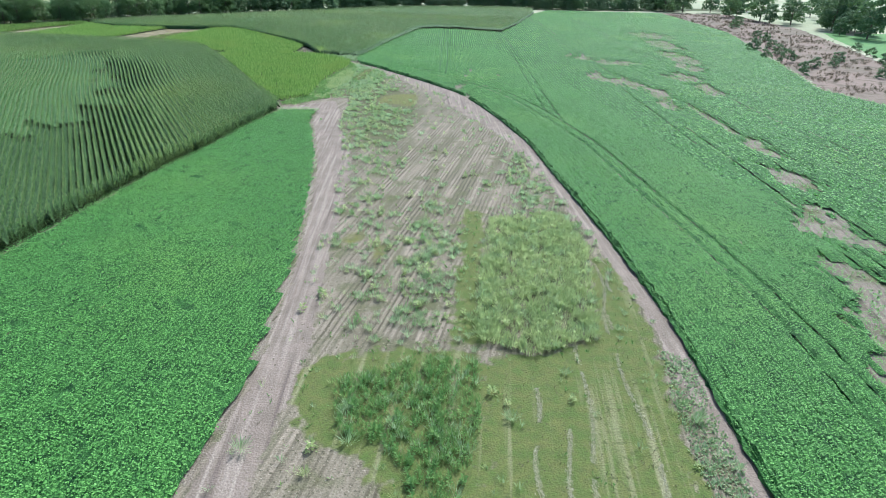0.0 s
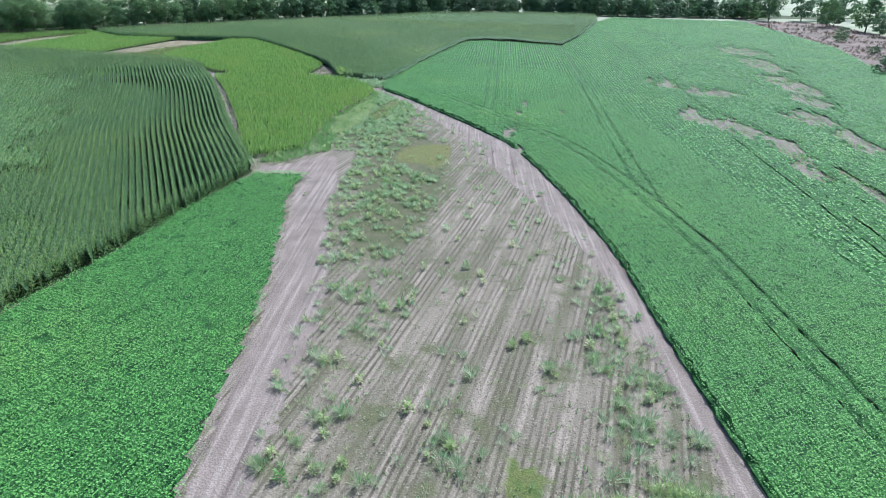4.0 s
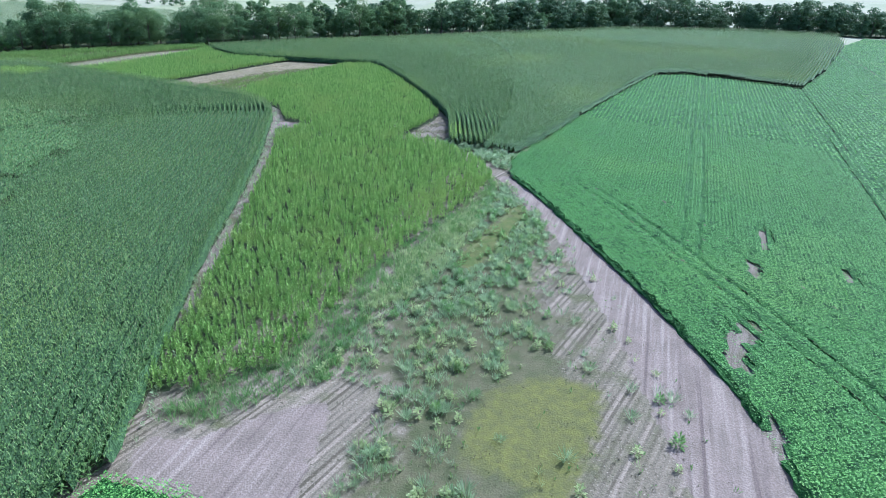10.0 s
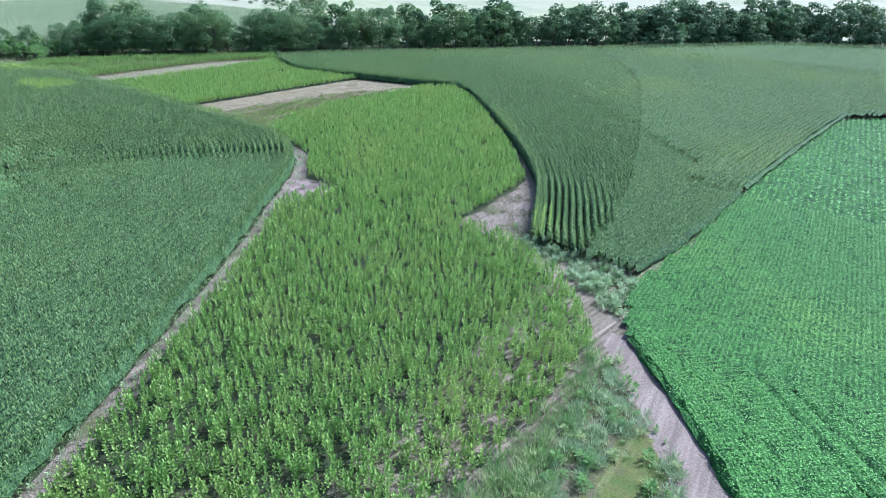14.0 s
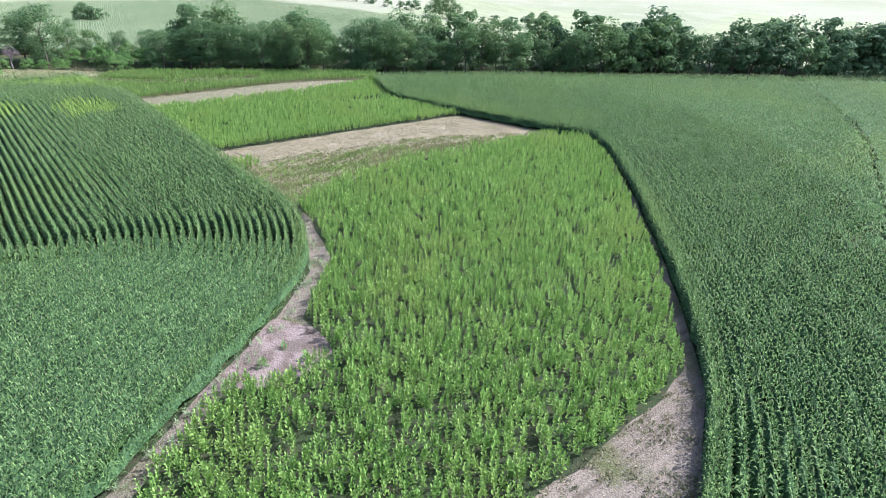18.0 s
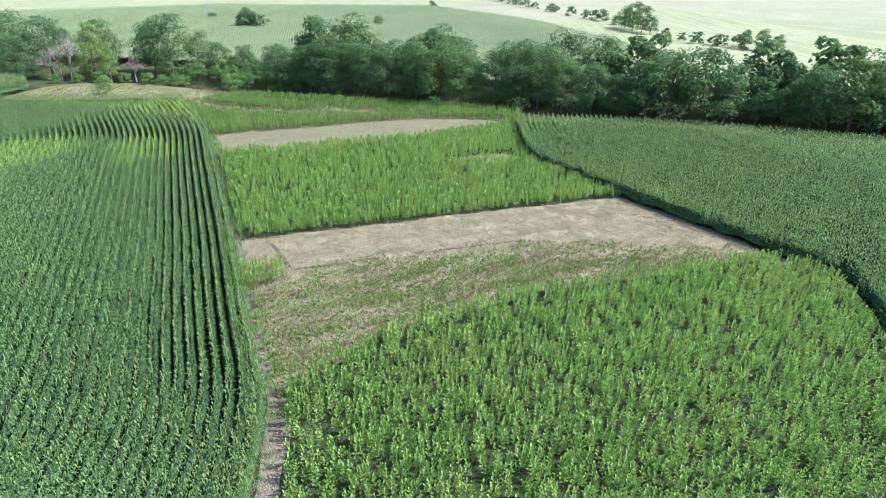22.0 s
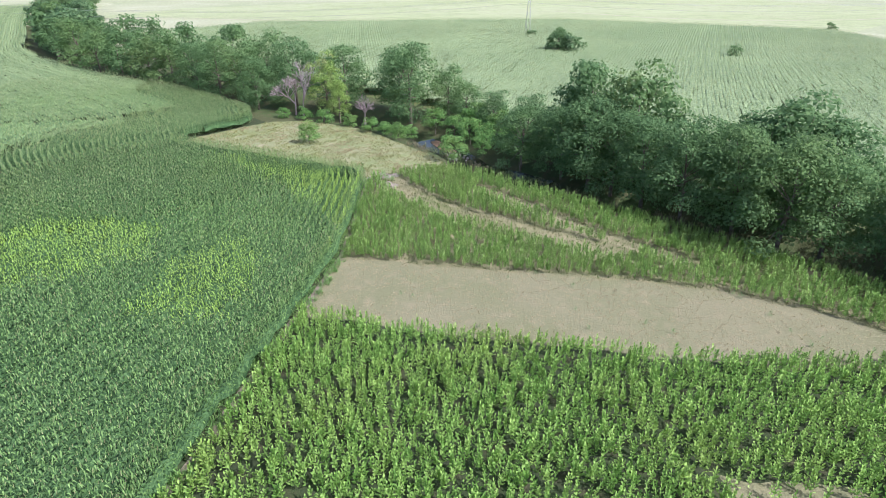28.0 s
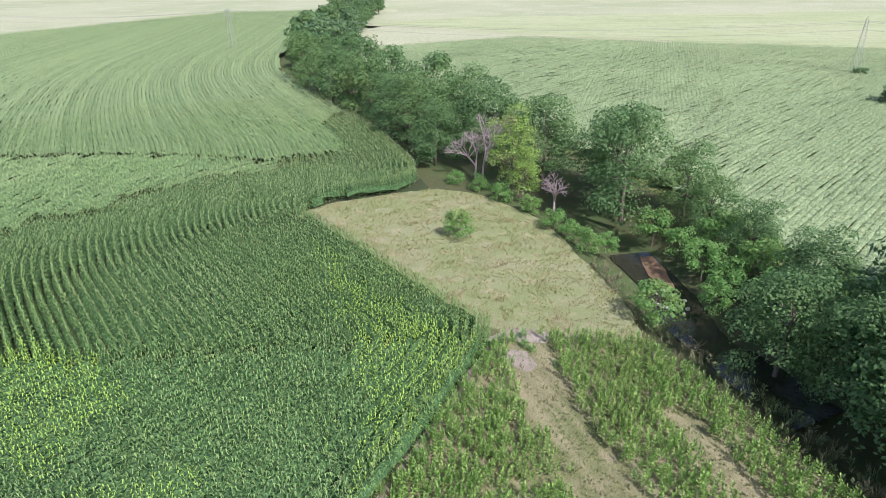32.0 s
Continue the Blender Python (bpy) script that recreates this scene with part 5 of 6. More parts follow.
def cover_fac(source, scale, lo, hi):
    """Where a cover lies, its rim broken up by noise."""
    add, fit = _t.nodes.new("ShaderNodeMath"), _t.nodes.new("ShaderNodeMapRange")
    add.operation = "ADD"
    _t.links.new(source, add.inputs[0])
    _t.links.new(noise_fac(_t, scale, 5.0, 0.15, 0.85), add.inputs[1])
    fit.inputs["From Min"].default_value, fit.inputs["From Max"].default_value = lo, hi
    _t.links.new(add.outputs[0], fit.inputs["Value"])
    return fit.outputs[0]




def furrows(spacing, turn, lo, hi):
    """Uneven lines along the drilling: bands of one spacing, bent and broken by noise."""
    geo, mp, w, r = (_t.nodes.new("ShaderNode" + k) for k in ("NewGeometry", "Mapping", "TexWave", "MapRange"))
    mp.vector_type = "TEXTURE"
    mp.inputs["Rotation"].default_value = (0, 0, radians(turn))
    mp.inputs["Scale"].default_value = (1.0, 9.0, 1.0)
    w.bands_direction = "X"
    w.inputs["Scale"].default_value = 0.314 / spacing
    w.inputs["Distortion"].default_value, w.inputs["Detail"].default_value, w.inputs["Detail Scale"].default_value = 2.2, 3.0, 2.0
    r.inputs["From Min"].default_value, r.inputs["From Max"].default_value = lo, hi
    _t.links.new(geo.outputs["Position"], mp.inputs["Vector"])
    _t.links.new(mp.outputs[0], w.inputs["Vector"])
    _t.links.new(w.outputs["Fac"], r.inputs["Value"])
    k = _t.nodes.new("ShaderNodeMath")
    k.operation = "MULTIPLY"
    _t.links.new(r.outputs[0], k.inputs[0])
    _t.links.new(noise_fac(_t, 0.5, 4.0, 0.36, 0.62, (1.0, 5.0, 1.0), turn), k.inputs[1])
    return k.outputs[0]


_c = mixed(_t, noise_fac(_t, 0.10, 5.0, 0.40, 0.62), (0.275, 0.23, 0.17), (0.20, 0.172, 0.12))
_c = mixed(_t, noise_fac(_t, 1.4, 4.0, 0.46, 0.66, (1.0, 22.0, 1.0), -12), _c, (0.37, 0.305, 0.235))
_c = mixed(_t, noise_fac(_t, 0.8, 4.0, 0.50, 0.66, (1.0, 16.0, 1.0), -12), _c, (0.155, 0.145, 0.085))
_furrow = furrows(0.5, -12, 0.45, 0.85)
_c = mixed(_t, _furrow, _c, (0.105, 0.09, 0.06))
_c = mixed(_t, noise_fac(_t, 0.35, 6.0, 0.53, 0.68), _c, (0.125, 0.13, 0.06))
_c = mixed(_t, noise_fac(_t, 4.5, 5.0, 0.58, 0.68), _c, (0.10, 0.09, 0.055))
_c = mixed(_t, noise_fac(_t, 6.0, 5.0, 0.60, 0.72), _c, (0.40, 0.34, 0.26))
_turf = mixed(_t, noise_fac(_t, 0.7, 6.0, 0.38, 0.62), (0.09, 0.105, 0.042), (0.14, 0.135, 0.07))
_c = mixed(_t, cover_fac(_cover.outputs["Alpha"], 0.9, 0.95, 1.35), _c, _turf)
_olive = mixed(_t, noise_fac(_t, 1.1, 6.0, 0.36, 0.64), (0.095, 0.145, 0.03), (0.145, 0.16, 0.045))
_olive = mixed(_t, noise_fac(_t, 1.2, 4.0, 0.56, 0.72, (1.0, 24.0, 1.0), -5), _olive, (0.26, 0.255, 0.13))
_olive = mixed(_t, noise_fac(_t, 2.2, 4.0, 0.55, 0.75), _olive, (0.075, 0.105, 0.03))
_c = mixed(_t, cover_fac(_parts.outputs[0], 0.8, 0.85, 1.05), _c, _olive)
_moss = mixed(_t, noise_fac(_t, 1.5, 6.0, 0.35, 0.65), (0.18, 0.185, 0.045), (0.13, 0.14, 0.045))
_c = mixed(_t, cover_fac(_parts.outputs[1], 1.0, 0.75, 1.35), _c, _moss)
_bare = mixed(_t, noise_fac(_t, 0.4, 5.0, 0.38, 0.64), (0.29, 0.23, 0.19), (0.225, 0.18, 0.145))
_bare = mixed(_t, noise_fac(_t, 2.2, 4.0, 0.48, 0.68, (1.0, 26.0, 1.0), 3), _bare, (0.38, 0.315, 0.26))
_bare = mixed(_t, noise_fac(_t, 1.7, 4.0, 0.56, 0.70, (1.0, 34.0, 1.0), 3), _bare, (0.17, 0.13, 0.11))
_c = mixed(_t, cover_fac(_parts.outputs[2], 1.2, 0.85, 1.05), _c, _bare)
_g = noise_fac(_t, 8.0, 5.0, 0.35, 0.70)
_c = mixed(_t, _g, mixed(_t, 0.4, _c, (0.06, 0.05, 0.03)), _c)
_t.links.new(_c, _b.inputs["Base Color"])
relief(_t, _b, _g, 0.35, 0.08)
fx, fy = np.arange(-34, 20.6, 0.5), np.arange(-8, 192, 0.5)
mx, my = np.meshgrid(fx, fy)
fp = np.stack([mx.ravel(), my.ravel()], 1)
fi = np.arange(len(fp)).reshape(mx.shape)
quads = np.stack([fi[:-1, :-1], fi[:-1, 1:], fi[1:, 1:], fi[1:, :-1]], 2).reshape(-1, 4)
quads = quads[inside(FARM, fp[quads].mean(1)) & ~inside(SOY_WEST, fp[quads].mean(1))]
used, back = np.unique(quads, return_inverse=True)
fp, quads = fp[used], back.reshape(-1, 4)
lumps = 0.035 + 0.012 * wavy(fp, 0.8, 2.0)
field_mesh = make_mesh("tilled_field", np.column_stack([fp, lumps]), [(quads, 0)], [FIELD_GROUND])
cover = field_mesh.color_attributes.new("cover", "FLOAT_COLOR", "POINT")
cover.data.foreach_set("color", np.column_stack([soft_inside(OLIVES[:3] + [TIP_PATH], fp, 1.2), soft_inside(MOSSES, fp, 0.7), soft_inside([DRIVEN, MARGIN], fp, 0.5), soft_inside(OLIVES[3:], fp, 2.5)]).astype(np.float32).ravel())
tagged(new("tilled_field", field_mesh), "tilled field of pinkish soil with turf, moss and driven tracks", "bare field", kind="structure")
zone("bare_corner", [(-173.6, 202.8), (-176.3, 204.0), (-177.3, 206.9), (-175.7, 207.2), (-174.8, 205.4), (-173.9, 204.2)], 0.06, PALE_CORNER, "small bare pale patch at the corn's corner", "soil", 0.15, 0.3)
zone("bare_corner", [(-171.8, 203.6), (-173.4, 204.6), (-173.9, 206.2), (-172.8, 207.6), (-171.6, 207.2), (-171.9, 205.6)], 0.06, PALE_CORNER, "small bare pale patch at the corn's corner", "soil", 0.15, 0.3)
zone("bare_hollow", [(-66.5, 178.5), (-69.2, 183), (-71.3, 187), (-67.5, 188), (-64.8, 187.4), (-63.6, 183)], 0.05, HOLLOW_SOIL, "bare pinkish soil hollow beside the corn", "soil", 0.4, 0.5)


WISPS = [grass_clump(20, 0.6, 0.018, 0.45) for _ in range(6)]
LOW_TUFTS = [grass_clump(4, 0.30, 0.05, 0.22) for _ in range(6)]
BROAD = [leafy_plant(0.6, 14, 0.2, 0.11, 0.05, 0.28, (0.2, 0.8)) for _ in range(6)]
TALLGRASS = [(5.2, 64), (13.5, 66), (14.9, 57.2), (12.2, 40.4), (6.7, 37.5), (2.9, 39.9), (3.6, 51.4)]
WEEDPATCH = [(-7.4, 34), (-3.1, 35.9), (-0.3, 37.4), (3.0, 37.0), (2.7, 30.9), (1.5, 24), (0.5, 14), (-1.0, 14), (-1.6, 25.5), (-3.2, 28.1), (-6.0, 28.9)]
p = spread(TALLGRASS, 5.0, lambda q: wavy(q, 0.9, 2.0) < 0.5)
stuff("tall_grass", scattered("tall_grass", WISPS, p, rng.uniform(0.8, 1.35, len(p)), [WEED_YELLOW], 0.0, 0.15), "tall yellow-green grass in a dense block", "grass")
p = spread(TALLGRASS, 2.5, lambda q: wavy(q, 1.6, 4.0) > -0.2)
stuff("tall_grass", scattered("tall_grass", WISPS, p, rng.uniform(0.8, 1.3, len(p)), [WEED_BLUE], 0.0, 0.15), "blue-green grass within the tall block", "grass")
CLUMPS = [grass_clump(64, 0.48, 0.018, 0.5) for _ in range(4)]
p = spread(TALLGRASS, 1.3, lambda q: wavy(q, 1.1, 6.0) < 0.5)
stuff("weed_clumps", scattered("weed_clumps", CLUMPS, p, rng.uniform(1.0, 1.8, len(p)), [WEED_YELLOW], 0.0, 0.15), "big yellow-green grass clumps in the tall block", "grass")
p = spread(TALLGRASS, 0.7)
stuff("weeds", scattered("weeds", BROAD, p, rng.uniform(0.8, 1.4, len(p)), [WEED_YELLOW], 0.1, 0.1), "pale leafy weeds in tall grass", "weeds")
p = spread(WEEDPATCH, 7.0, lambda q: wavy(q, 1.2, 5.0) < 0.75)
stuff("weeds", scattered("weeds", WISPS + BROAD, p, rng.uniform(0.6, 1.1, len(p)), [BUSH_LEAF], 0.0, 0.12), "dense patch of green weeds", "weeds")
p = spread(WEEDPATCH, 1.6, lambda q: wavy(q, 1.8, 1.0) > 0.1)
stuff("weeds", scattered("weeds", WISPS, p, rng.uniform(0.8, 1.2, len(p)), [WEED_BLUE], 0.0, 0.12), "blue-green wispy weeds among green ones", "weeds")
p = spread([(16.6, 39), (18.6, 37.8), (18.0, 32.6), (17.7, 25), (17.6, 14), (15.4, 14), (15.4, 28.4), (15.9, 33.7)], 18.0)
stuff("ground_cover", scattered("ground_cover", LOW_TUFTS, p, rng.uniform(0.9, 1.6, len(p)), [WEED_BLUE], 0.0, 0.1, np.full(len(p), 0.5)), "low blue-green ground cover beside the margin", "ground cover")
ridge = [(-32.6, 119.6), (-29.4, 120.2), (-26.8, 124.4), (-24.4, 127.4), (-25.6, 134), (-24.6, 141), (-25.4, 150), (-24.2, 156), (-23.6, 162), (-25.6, 172), (-27.0, 174), (-27.4, 160), (-28.8, 150), (-29.8, 143), (-28.9, 130), (-29.6, 127), (-32.4, 123)]
p = spread(ridge, 5.0)
stuff("tall_grass", scattered("tall_grass", WISPS, p, rng.uniform(0.8, 1.3, len(p)), [BUSH_LEAF], 0.0, 0.15), "bright green tall grass along the forage crop", "grass")
p = spread(ridge, 1.5, lambda q: wavy(q, 3, 1) > 0)
stuff("tall_grass", scattered("tall_grass", WISPS, p, rng.uniform(0.9, 1.4, len(p)), [WEED_YELLOW], 0.0, 0.15), "pale yellow-green tall grass along the forage crop", "grass")
LUSH = [(-27.6, 147), (-26.8, 157), (-25.4, 163), (-24.0, 160), (-23.4, 153), (-23.2, 146), (-24.5, 138), (-27.2, 137)]
p = spread(LUSH, 6.0, lambda q: wavy(q, 1.4, 5.0) < 0.6)
stuff("tall_grass", scattered("tall_grass", WISPS, p, rng.uniform(0.8, 1.5, len(p)), [WEED_YELLOW], 0.0, 0.15), "lush yellow-green grass at the field's narrow end", "grass")

FIELD = [(-13, 12), (-12, 36), (-12.5, 60), (-15, 85), (-19, 108), (-20, 128), (-27, 127), (-25, 174), (-12, 156), (-2, 138), (6, 118), (12, 95), (16, 60), (17, 30), (16, 12)]


def weediness(q):
    """How thick the weeds stand over the bare field."""
    x, y = q[:, 0], q[:, 1]
    far = np.clip((y - 86) / 30, 0, 1) * np.clip((np.interp(y, [86, 118, 130, 150, 165], [-5, -5, -8, -14, -17]) - x + 3 * wavy(q, 5, 1)) / 5, 0.04, 1)
    mid = np.exp(-((x + 2.0) / 4.0) ** 2 - ((y - 52) / 14.0) ** 2) * 1.1
    east = np.exp(-((x - 11.5) / 3.6) ** 2 - ((y - 72) / 13.0) ** 2) * 1.2
    west = np.exp(-((x + 10.0) / 2.4) ** 2 - ((y - 78) / 22.0) ** 2) * 0.8 + np.exp(-((x + 15.0) / 2.6) ** 2 - ((y - 103) / 12.0) ** 2)
    tip = 1.5 * np.exp(-((x + 19.5) / 5.0) ** 2 - ((y - 157) / 15.0) ** 2)
    w = 0.06 + np.maximum.reduce([far, mid, east, west, tip])
    w = w * np.clip(0.55 + 0.9 * wavy(q, 1.6, 3.0), 0.05, 1.4)
    moss = ((x + 10) / 4.6) ** 2 + ((y - 128) / 7.0) ** 2 < 1
    return np.where(moss | inside(TIP_PATH, q), 0.02, w)


def weedy(q):
    return rng.random(len(q)) < weediness(q)


p = spread(FIELD, 2.2, weedy)
stuff("weeds", scattered("weeds", WISPS, p, rng.uniform(0.4, 1.0, len(p)) ** 1.3, [WEED_BLUE], 0.0, 0.15), "blue-green wispy weeds over bare soil", "weeds")
p = spread(FIELD, 1.1, weedy)
stuff("weeds", scattered("weeds", WISPS, p, rng.uniform(0.5, 0.9, len(p)), [WEED_YELLOW], 0.0, 0.15), "yellow-green wispy weeds over bare soil", "weeds")
p = spread(FIELD, 4.0, lambda q: rng.random(len(q)) < np.clip(weediness(q), 0, 0.8))
stuff("ground_cover", scattered("ground_cover", LOW_TUFTS, p, rng.uniform(0.5, 1.1, len(p)), [BUSH_LEAF], 0.0, 0.1), "low green seedlings over bare soil", "ground cover")
p = spread(FIELD, 4.0, lambda q: (wavy(q, 2.0, 2.0) > -0.3))
stuff("stubble", scattered("stubble", LOW_TUFTS, p, rng.uniform(0.15, 0.5, len(p)), [leaf_mat("broken stubble", (0.13, 0.12, 0.07), (0.36, 0.31, 0.21), (0.15, 0.17, 0.07), 0.4)], 0.0, 0.5), "pale broken stubble over bare soil", "stubble")
p = spread(OLIVES[0], 6.0)
stuff("turf_blades", scattered("turf_blades", LOW_TUFTS, p, rng.uniform(0.15, 0.35, len(p)), [leaf_mat("olive blades", (0.11, 0.15, 0.04), (0.19, 0.23, 0.07), (0.24, 0.23, 0.11), 0.3)], 0.0, 0.2), "short olive grass blades", "grass")
for x0, x1, y0, y1 in ((10.6, 8.6, 40, 20), (13.6, 12.8, 44, 24), (15.6, 13.4, 58, 41), (16.0, 15.2, 57, 48), (6.6, 5.4, 34, 20), (8.0, 7.0, 30, 14)):
    u = rng.uniform(0, 1, 1500)
    q = np.stack([x0 + (x1 - x0) * u + rng.normal(0, 0.09, 1500) + 0.25 * np.sin(u * 9 + x0), y0 + (y1 - y0) * u], 1)[rng.random(1500) < 0.8]
    q = q[wavy(q, 2.0, x0) > -0.45]
    stuff("hay_streak", scattered("hay_streak", LOW_TUFTS, q, rng.uniform(0.25, 0.5, len(q)), [HAY], 0.03, 0.5, np.full(len(q), 0.3)), "thin windrow of dry cut hay on turf", "hay")

LEAFY_CLUMPS = [leafy_plant(0.7, 30, 0.2, 0.12, 0.05, 0.6, (0.1, 0.8)) for _ in range(4)]
p = spread(FIELD, 0.8, weedy)
stuff("weed_clumps", scattered("weed_clumps", CLUMPS, p, rng.uniform(0.7, 1.5, len(p)), [WEED_BLUE], 0.0, 0.1), "pale blue-green weed clumps over the field", "weeds")
p = spread(FIELD, 0.35, weedy)
stuff("weed_clumps", scattered("weed_clumps", LEAFY_CLUMPS, p, rng.uniform(0.6, 1.15, len(p)), [WEED_YELLOW], 0.0, 0.1), "pale leafy weed clumps over the field", "weeds")
TIP = [(-24.4, 140), (-22, 136), (-17.5, 141), (-15, 150), (-15.5, 158), (-19.5, 165.5), (-25, 173), (-25.6, 165), (-23.4, 158)]
p = spread(TIP, 1.5, lambda q: (wavy(q, 1.3, 2.0) < 0.5) & ~inside(TIP_PATH, q + 0.5 * np.stack([wavy(q, 1, 1), wavy(q, 1, 2)], 1)))
stuff("weed_clumps", scattered("weed_clumps", CLUMPS, p, rng.uniform(0.8, 1.4, len(p)), [WEED_BLUE], 0.0, 0.1), "thick blue-green weeds at the field's narrow end", "weeds")
p = spread(TIP, 0.22)
stuff("weed_clumps", scattered("weed_clumps", LEAFY_CLUMPS, p, rng.uniform(0.8, 1.3, len(p)), [BUSH_LEAF], 0.0, 0.1), "leafy green weeds at the field's narrow end", "weeds")

# single weeds that stand out on the soil
BROAD_WEED = leafy_plant(0.75, 46, 0.19, 0.12, 0.0, 0.75, (0.1, 0.8))
WISPY_WEED = grass_clump(90, 0.5, 0.016, 0.5)
weed_meshes = [make_mesh("weed", *BROAD_WEED, [BUSH_LEAF]), make_mesh("weed", *WISPY_WEED, [WEED_BLUE]), make_mesh("weed", *BROAD_WEED, [WEED_YELLOW]), make_mesh("weed", *WISPY_WEED, [WEED_YELLOW])]
words = ["leafy green weed standing alone on bare soil", "blue-green wispy weed tuft on bare soil", "pale yellow-green leafy weed on bare soil", "yellowish wispy grass tuft on bare soil"]
p = spread(FIELD, 1.0, weedy)
rng.shuffle(p)
fixed = np.array([(11.6, 89.4), (11.0, 86.8), (12.3, 87.6), (10.4, 88.8), (13.2, 84.5), (-22.5, 108.5), (14.6, 62), (15.8, 58), (15.9, 52), (16.9, 47), (17.3, 43), (16.6, 31), (17.6, 27), (16.8, 24.5), (-30, 185), (-31.5, 184), (-28.5, 183.6), (-33.5, 186), (-29.5, 181.5), (-27.8, 186.4), (-41, 189.5), (-66.5, 183), (-67.4, 185.2), (-65.2, 185.6), (-174.3, 205.9), (-174.6, 204.9), (-174.1, 206.6), (-173.2, 203.9), (-175.4, 205.3), (-25.2, 160.5), (-23.6, 158.2), (-20.2, 166.5), (-19.2, 161.5), (-18.8, 160.2), (-18.3, 161.8), (-17.6, 160.6), (-20.6, 156.5), (-21.6, 167.2), (-18.2, 156.2)])
for i, (x, y) in enumerate(np.vstack([fixed, p[:270]])):
    k = 0 if i < 8 else 1 if i < 14 else 0 if i < len(fixed) else int(rng.choice(4, p=[0.2, 0.45, 0.15, 0.2]))
    ob = tagged(new("weed", weed_meshes[k]), words[k], "weed", "weeds on the bare field")
    ob.matrix_basis = pose(x, y, 0.0, 0, 0, rng.uniform(0, 360)) @ Matrix.Scale(rng.uniform(0.55, 1.15), 4)

# ---- dry strips, meadow and brush ----
LODGED = [grass_clump(7, 0.16, 0.045, 0.75) for _ in range(6)]
p = spread(STRIP_SOUTH, 11.0, lambda q: wavy(q, 0.55, 2.0) + 0.5 * wavy(q, 1.4, 1.0) > -0.35)
stuff("straw", scattered("straw", LODGED, p, rng.uniform(0.5, 1.0, len(p)), [STRAW], 0.03, 0.35), "flattened pale straw lying in a strip", "straw")
p = spread([(-104, 200.2), (-107.6, 200.8), (-107.2, 204), (-104.2, 204.2)], 9.0)
stuff("forage_plants", scattered("forage_plants", FORAGE, p, rng.uniform(0.7, 1.0, len(p)), [SORGHUM_LEAF], 0.0, 0.08), "clump of green forage plants beside the dry strip", "forage crop")
p = spread([(-90.6, 200.5), (-108, 201.5), (-107, 204.5), (-103.5, 205), (-103.5, 211), (-100, 229), (-97, 227), (-94.8, 222), (-94.8, 212), (-92.5, 204)], 8.0, lambda q: wavy(q * (0.5, 0.12), 0.5, 2.0) + 0.5 * wavy(q, 0.9, 1.0) > 0.05)
p = p[rng.random(len(p)) < 0.6]
stuff("weeds", scattered("weeds", FORAGE, p, rng.uniform(0.3, 0.55, len(p)), [SORGHUM_LEAF], 0.0, 0.1), "thin green weeds in the dry strip", "weeds")
WEEDY_PART = [(-89, 198), (-104, 200), (-104, 206), (-103.5, 212), (-101.5, 222), (-98.5, 230), (-93, 240), (-89, 245)]
p = spread(STRIP_SOUTH, 48.0, lambda q: rng.random(len(q)) < soft_inside([WEEDY_PART], q + 1.2 * np.stack([wavy(q, 1.8, 1.0), wavy(q, 2.0, 2.0)], 1), 2.0) * (0.7 + 0.55 * wavy(q * (1.0, 0.2), 0.8, 3.0)))
stuff("strip_grass", scattered("strip_grass", LOW_TUFTS, p, rng.uniform(0.6, 1.2, len(p)), [leaf_mat("strip grass blades", (0.15, 0.21, 0.06), (0.29, 0.37, 0.12), (0.32, 0.32, 0.15), 0.2, 0.45, 0.6)], 0.03, 0.3, np.full(len(p), 0.8)), "olive green grass over half of the dry strip", "grass")
p = spread([(-107, 242.6), (-121, 240.4), (-128, 242), (-138, 246.5), (-138, 236), (-139.3, 236), (-140, 249), (-143.5, 252), (-140, 253), (-128, 245.4), (-121, 243.2), (-107, 245.2)], 10.0)
stuff("weeds", scattered("weeds", FORAGE, p, rng.uniform(0.5, 0.9, len(p)), [BRUSH_LEAF], 0.0, 0.1), "green weeds between forage and corn", "weeds")
p = spread(STRIP_NORTH, 12.0, lambda q: wavy(q, 0.8, 1.0) + 0.5 * wavy(q, 2.2, 3.0) > -0.5)
stuff("dry_grass", scattered("dry_grass", LOW_TUFTS, p, rng.uniform(0.3, 0.65, len(p)), [STRAW], 0.0, 0.2, np.full(len(p), 0.7)), "fine pale dry grass standing in a strip", "grass")
p = spread(STRIP_NORTH, 0.06)
stuff("weeds", scattered("weeds", BROAD, p, rng.uniform(0.5, 0.8, len(p)), [TREE_LEAF], 0.0, 0.1), "scattered dark weeds in the dry strip", "weeds")
p = spread(MEADOW_PLAN, 15.0, lambda q: wavy(q, 0.9, 2.0) + 0.6 * wavy(q, 2.4, 1.0) > -0.5)
stuff("meadow_grass", scattered("meadow_grass", LOW_TUFTS, p, rng.uniform(0.4, 0.8, len(p)) + 0.3 * np.clip(wavy(p, 1.7, 4.0), 0, 1), [leaf_mat("meadow blades", (0.21, 0.235, 0.09), (0.38, 0.37, 0.17), (0.42, 0.36, 0.21), 0.2, 0.45, 0.6)], 0.0, 0.3), "pale mown meadow grass", "grass")
LANES = [[(-174, 206.5), (-168.9, 209.8), (-163.7, 215.5), (-160.6, 221.4), (-157.9, 226.1), (-155.5, 231)], [(-171.5, 217.6), (-165.5, 224.1), (-160.5, 228.5), (-154, 237)]]


def brushy(q):
    lane = np.minimum(near_line(LANES[0], q) / 1.7, near_line(LANES[1], q) / 0.9)
    return (lane + 0.25 * wavy(q, 1.2, 2.0) > 1.0) & (wavy(q, 2.6, 6.0) < 0.85)


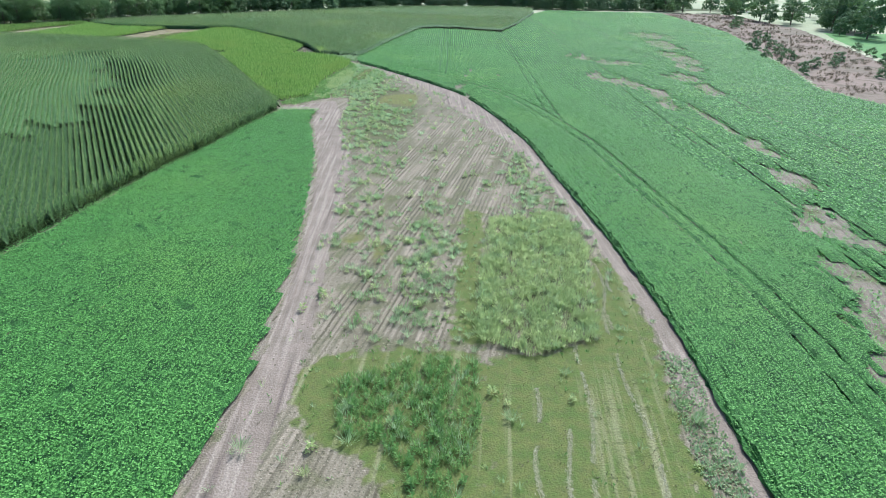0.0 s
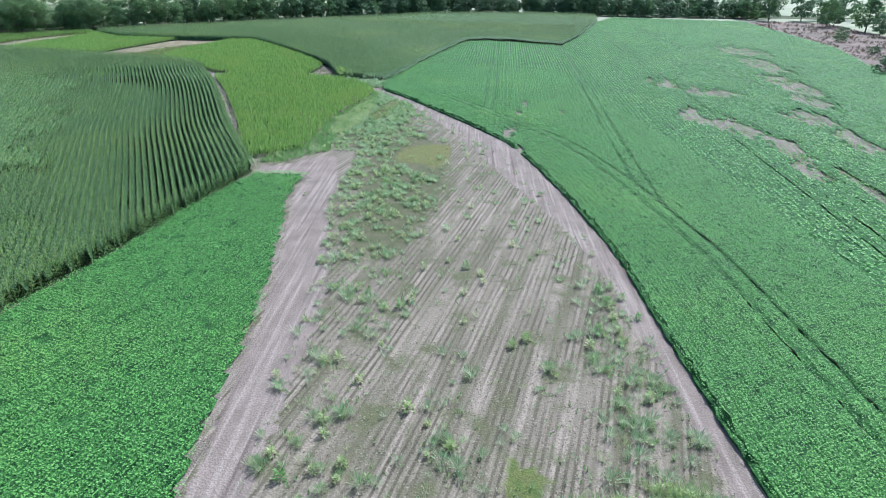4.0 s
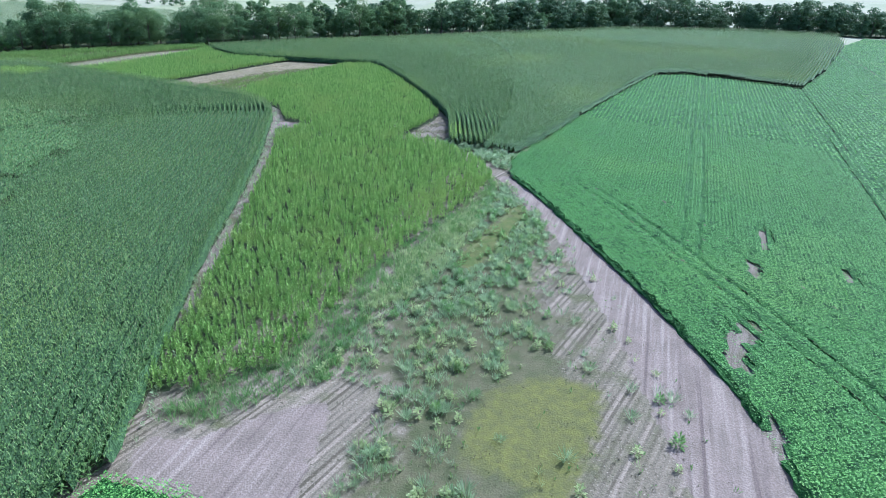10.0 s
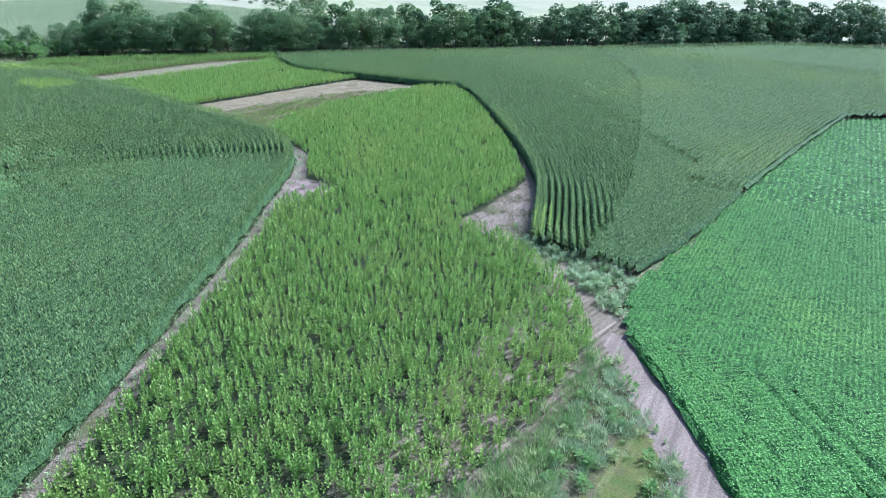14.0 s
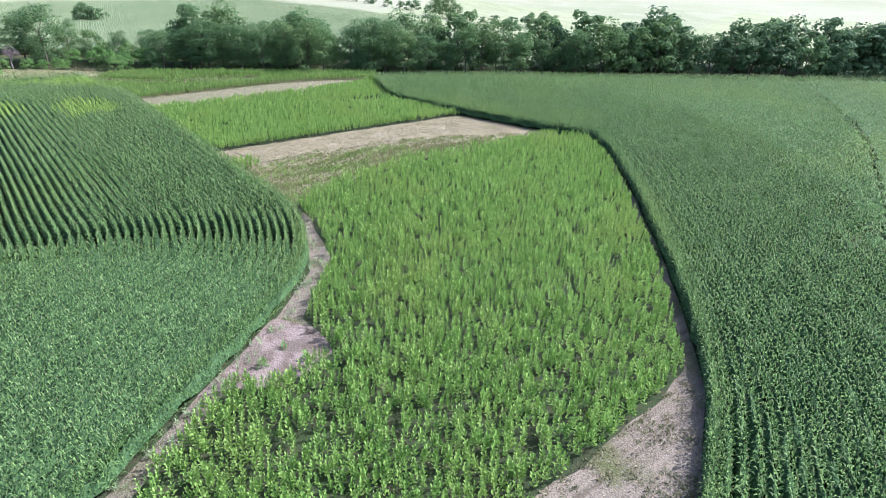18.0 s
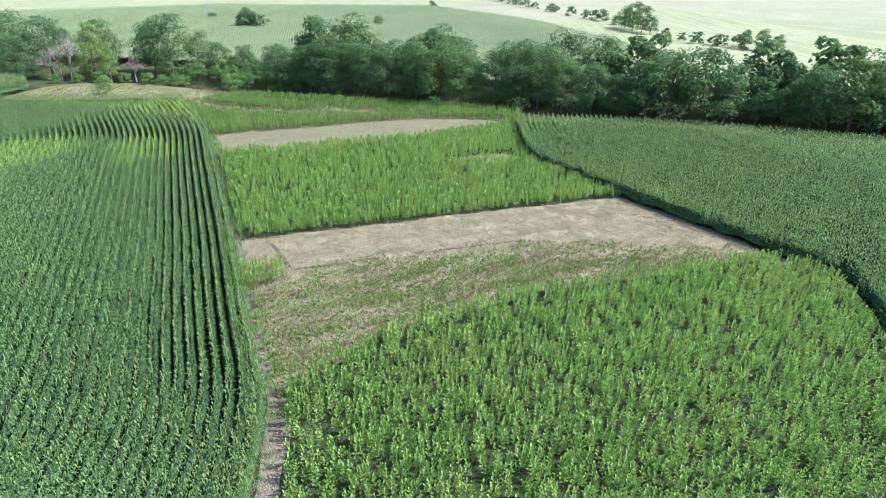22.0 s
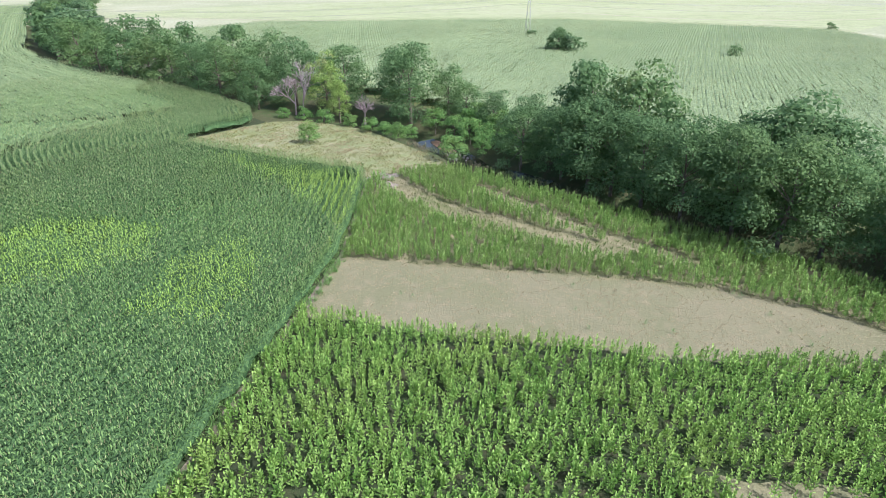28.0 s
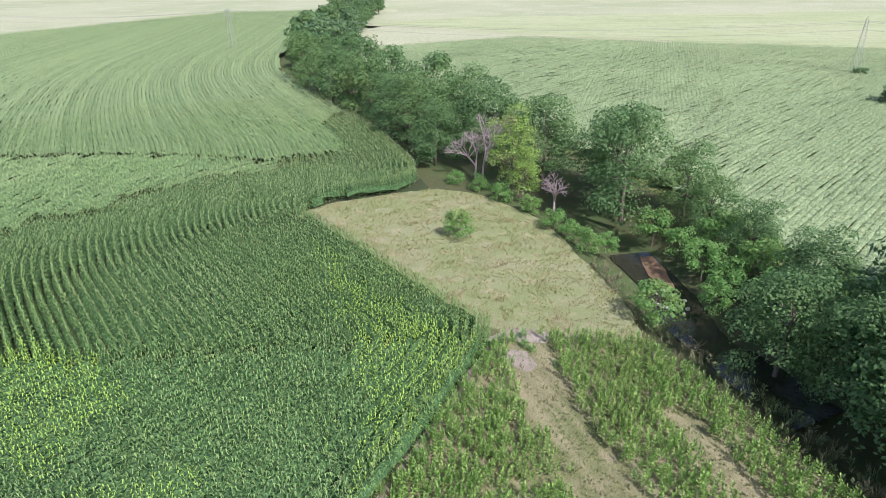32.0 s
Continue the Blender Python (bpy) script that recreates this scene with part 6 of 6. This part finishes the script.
p = spread(BRUSH, 10.0, brushy)
stuff("brush", scattered("brush", FORAGE, p, rng.uniform(0.6, 1.0, len(p)), [BRUSH_LEAF], 0.0, 0.1), "rank green brush in bands beside the creek", "brush")
p = spread(BRUSH, 9.0)
stuff("rough_grass", scattered("rough_grass", LOW_TUFTS, p, rng.uniform(0.35, 0.85, len(p)), [leaf_mat("rough grass blades", (0.15, 0.17, 0.07), (0.28, 0.27, 0.14), (0.17, 0.24, 0.08), 0.15, 0.45, 0.6)], 0.0, 0.3), "rough dry grass between the brush", "grass")
p = spread([(-90, 198.8), (-113, 200.8), (-143, 203.4), (-153, 204.4), (-166, 203.4), (-174, 202.8), (-174, 204.6), (-166, 205.2), (-153, 206), (-143, 205), (-113, 202.2), (-90, 200.4)], 6.0)
stuff("weeds", scattered("weeds", WISPS + BROAD, p, rng.uniform(0.5, 1.0, len(p)), [BUSH_LEAF], 0.0, 0.2), "green weeds along the corn's northern edge", "weeds")
bank_strip = [(-177, 217), (-171, 225), (-164.6, 234), (-154.5, 247), (-147, 257), (-150, 260), (-158, 250), (-168, 238), (-175, 228.5), (-180, 220), (-186, 212), (-192, 206.5), (-190, 205), (-184.5, 211), (-179.5, 215)]
p = spread(bank_strip, 4.0, lambda q: near_line(creek_line, q) > 3.0)
stuff("bank_weeds", scattered("bank_weeds", WISPS + BROAD, p, rng.uniform(0.6, 1.2, len(p)), [leaf_mat("bank weeds", (0.09, 0.13, 0.05), (0.19, 0.23, 0.10), (0.24, 0.21, 0.13), 0.2, 0.45, 0.6)], -0.1, 0.2), "dull weeds and dead stems on the creek bank", "weeds")
p = spread([(-31.5, 116.5), (-34, 122.5), (-43.5, 137.5), (-54, 158.5), (-62, 173), (-70, 187), (-76, 194.5), (-90, 200.5), (-90, 199), (-76, 192.8), (-71.5, 187.5), (-63, 172.5), (-55, 158), (-44, 136)], 3.0)
stuff("weeds", scattered("weeds", WISPS + BROAD, p, rng.uniform(0.4, 0.9, len(p)), [WEED_BLUE], 0.0, 0.2), "weeds in the narrow lane between crops", "weeds")
CORNER = [(-39, 186), (-47, 187.2), (-46.4, 195), (-46.2, 203.4), (-44.3, 203), (-40.6, 194)]
p = spread(CORNER, 26.0, lambda q: wavy(q, 1.6, 1.0) + 0.6 * wavy(q, 0.6, 2.0) > 0.05)
stuff("ground_cover", scattered("ground_cover", LOW_TUFTS, p, rng.uniform(0.4, 0.8, len(p)), [leaf_mat("dull corner grass", (0.10, 0.125, 0.05), (0.22, 0.25, 0.11), (0.24, 0.21, 0.12), 0.3)], 0.0, 0.3, np.full(len(p), 0.6)), "dull olive grass in patches over the bare corner", "ground cover")
p = spread([(-26, 177), (-30.5, 181), (-38, 186.0), (-41, 187.6), (-31, 186.6), (-26.5, 185)], 2.6)
stuff("weed_clumps", scattered("weed_clumps", LEAFY_CLUMPS + CLUMPS, p, rng.uniform(0.8, 1.5, len(p)), [WEED_BLUE], 0.0, 0.1), "broad pale weeds between corn and soybeans", "weeds")
p = spread(CORNER, 4.0)
stuff("stubble", scattered("stubble", LOW_TUFTS, p, rng.uniform(0.4, 0.9, len(p)), [STRAW], 0.0, 0.5), "pale dead stubble in the bare corner", "stubble")
p = spread([(92, 153), (103, 197), (126, 293), (131, 410), (178, 415), (163, 280), (138, 198), (132, 150), (101, 121)], 0.25, lambda q: wavy(q, 6.0, 3.0) > -0.1)
stuff("dead_brush", scattered("dead_brush", WISPS, p, rng.uniform(1.0, 2.2, len(p)), [leaf_mat("dead brush", (0.09, 0.075, 0.05), (0.20, 0.16, 0.11), (0.13, 0.13, 0.07), 0.06)], 0.0, 0.3), "dark dead brush over brown fallow", "brush")
SPARSE_SOY = [leafy_plant(0.5, 9, 0.16, 0.11, 0.2, 0.2, (0.2, 0.7)) for _ in range(6)]
p = spread([(50, 26), (26, 26), (34, 75), (40, 110), (34, 170), (34, 212), (62, 225), (72, 300), (98, 300), (92, 250), (82, 180), (70, 130), (58, 80)], 2.6, lambda q: inside(SOY_EAST, q) & (vigour(q) < 0.8) & (wavy(q * (1.0, 0.5), 0.7, 3.0) > -0.25))
stuff("soybean_plants", scattered("soybean_plants", SPARSE_SOY, p, rng.uniform(0.5, 1.1, len(p)), [SOY_LEAF], 0.0, 0.1), "thin stunted soybeans on bare patches", "soybeans")
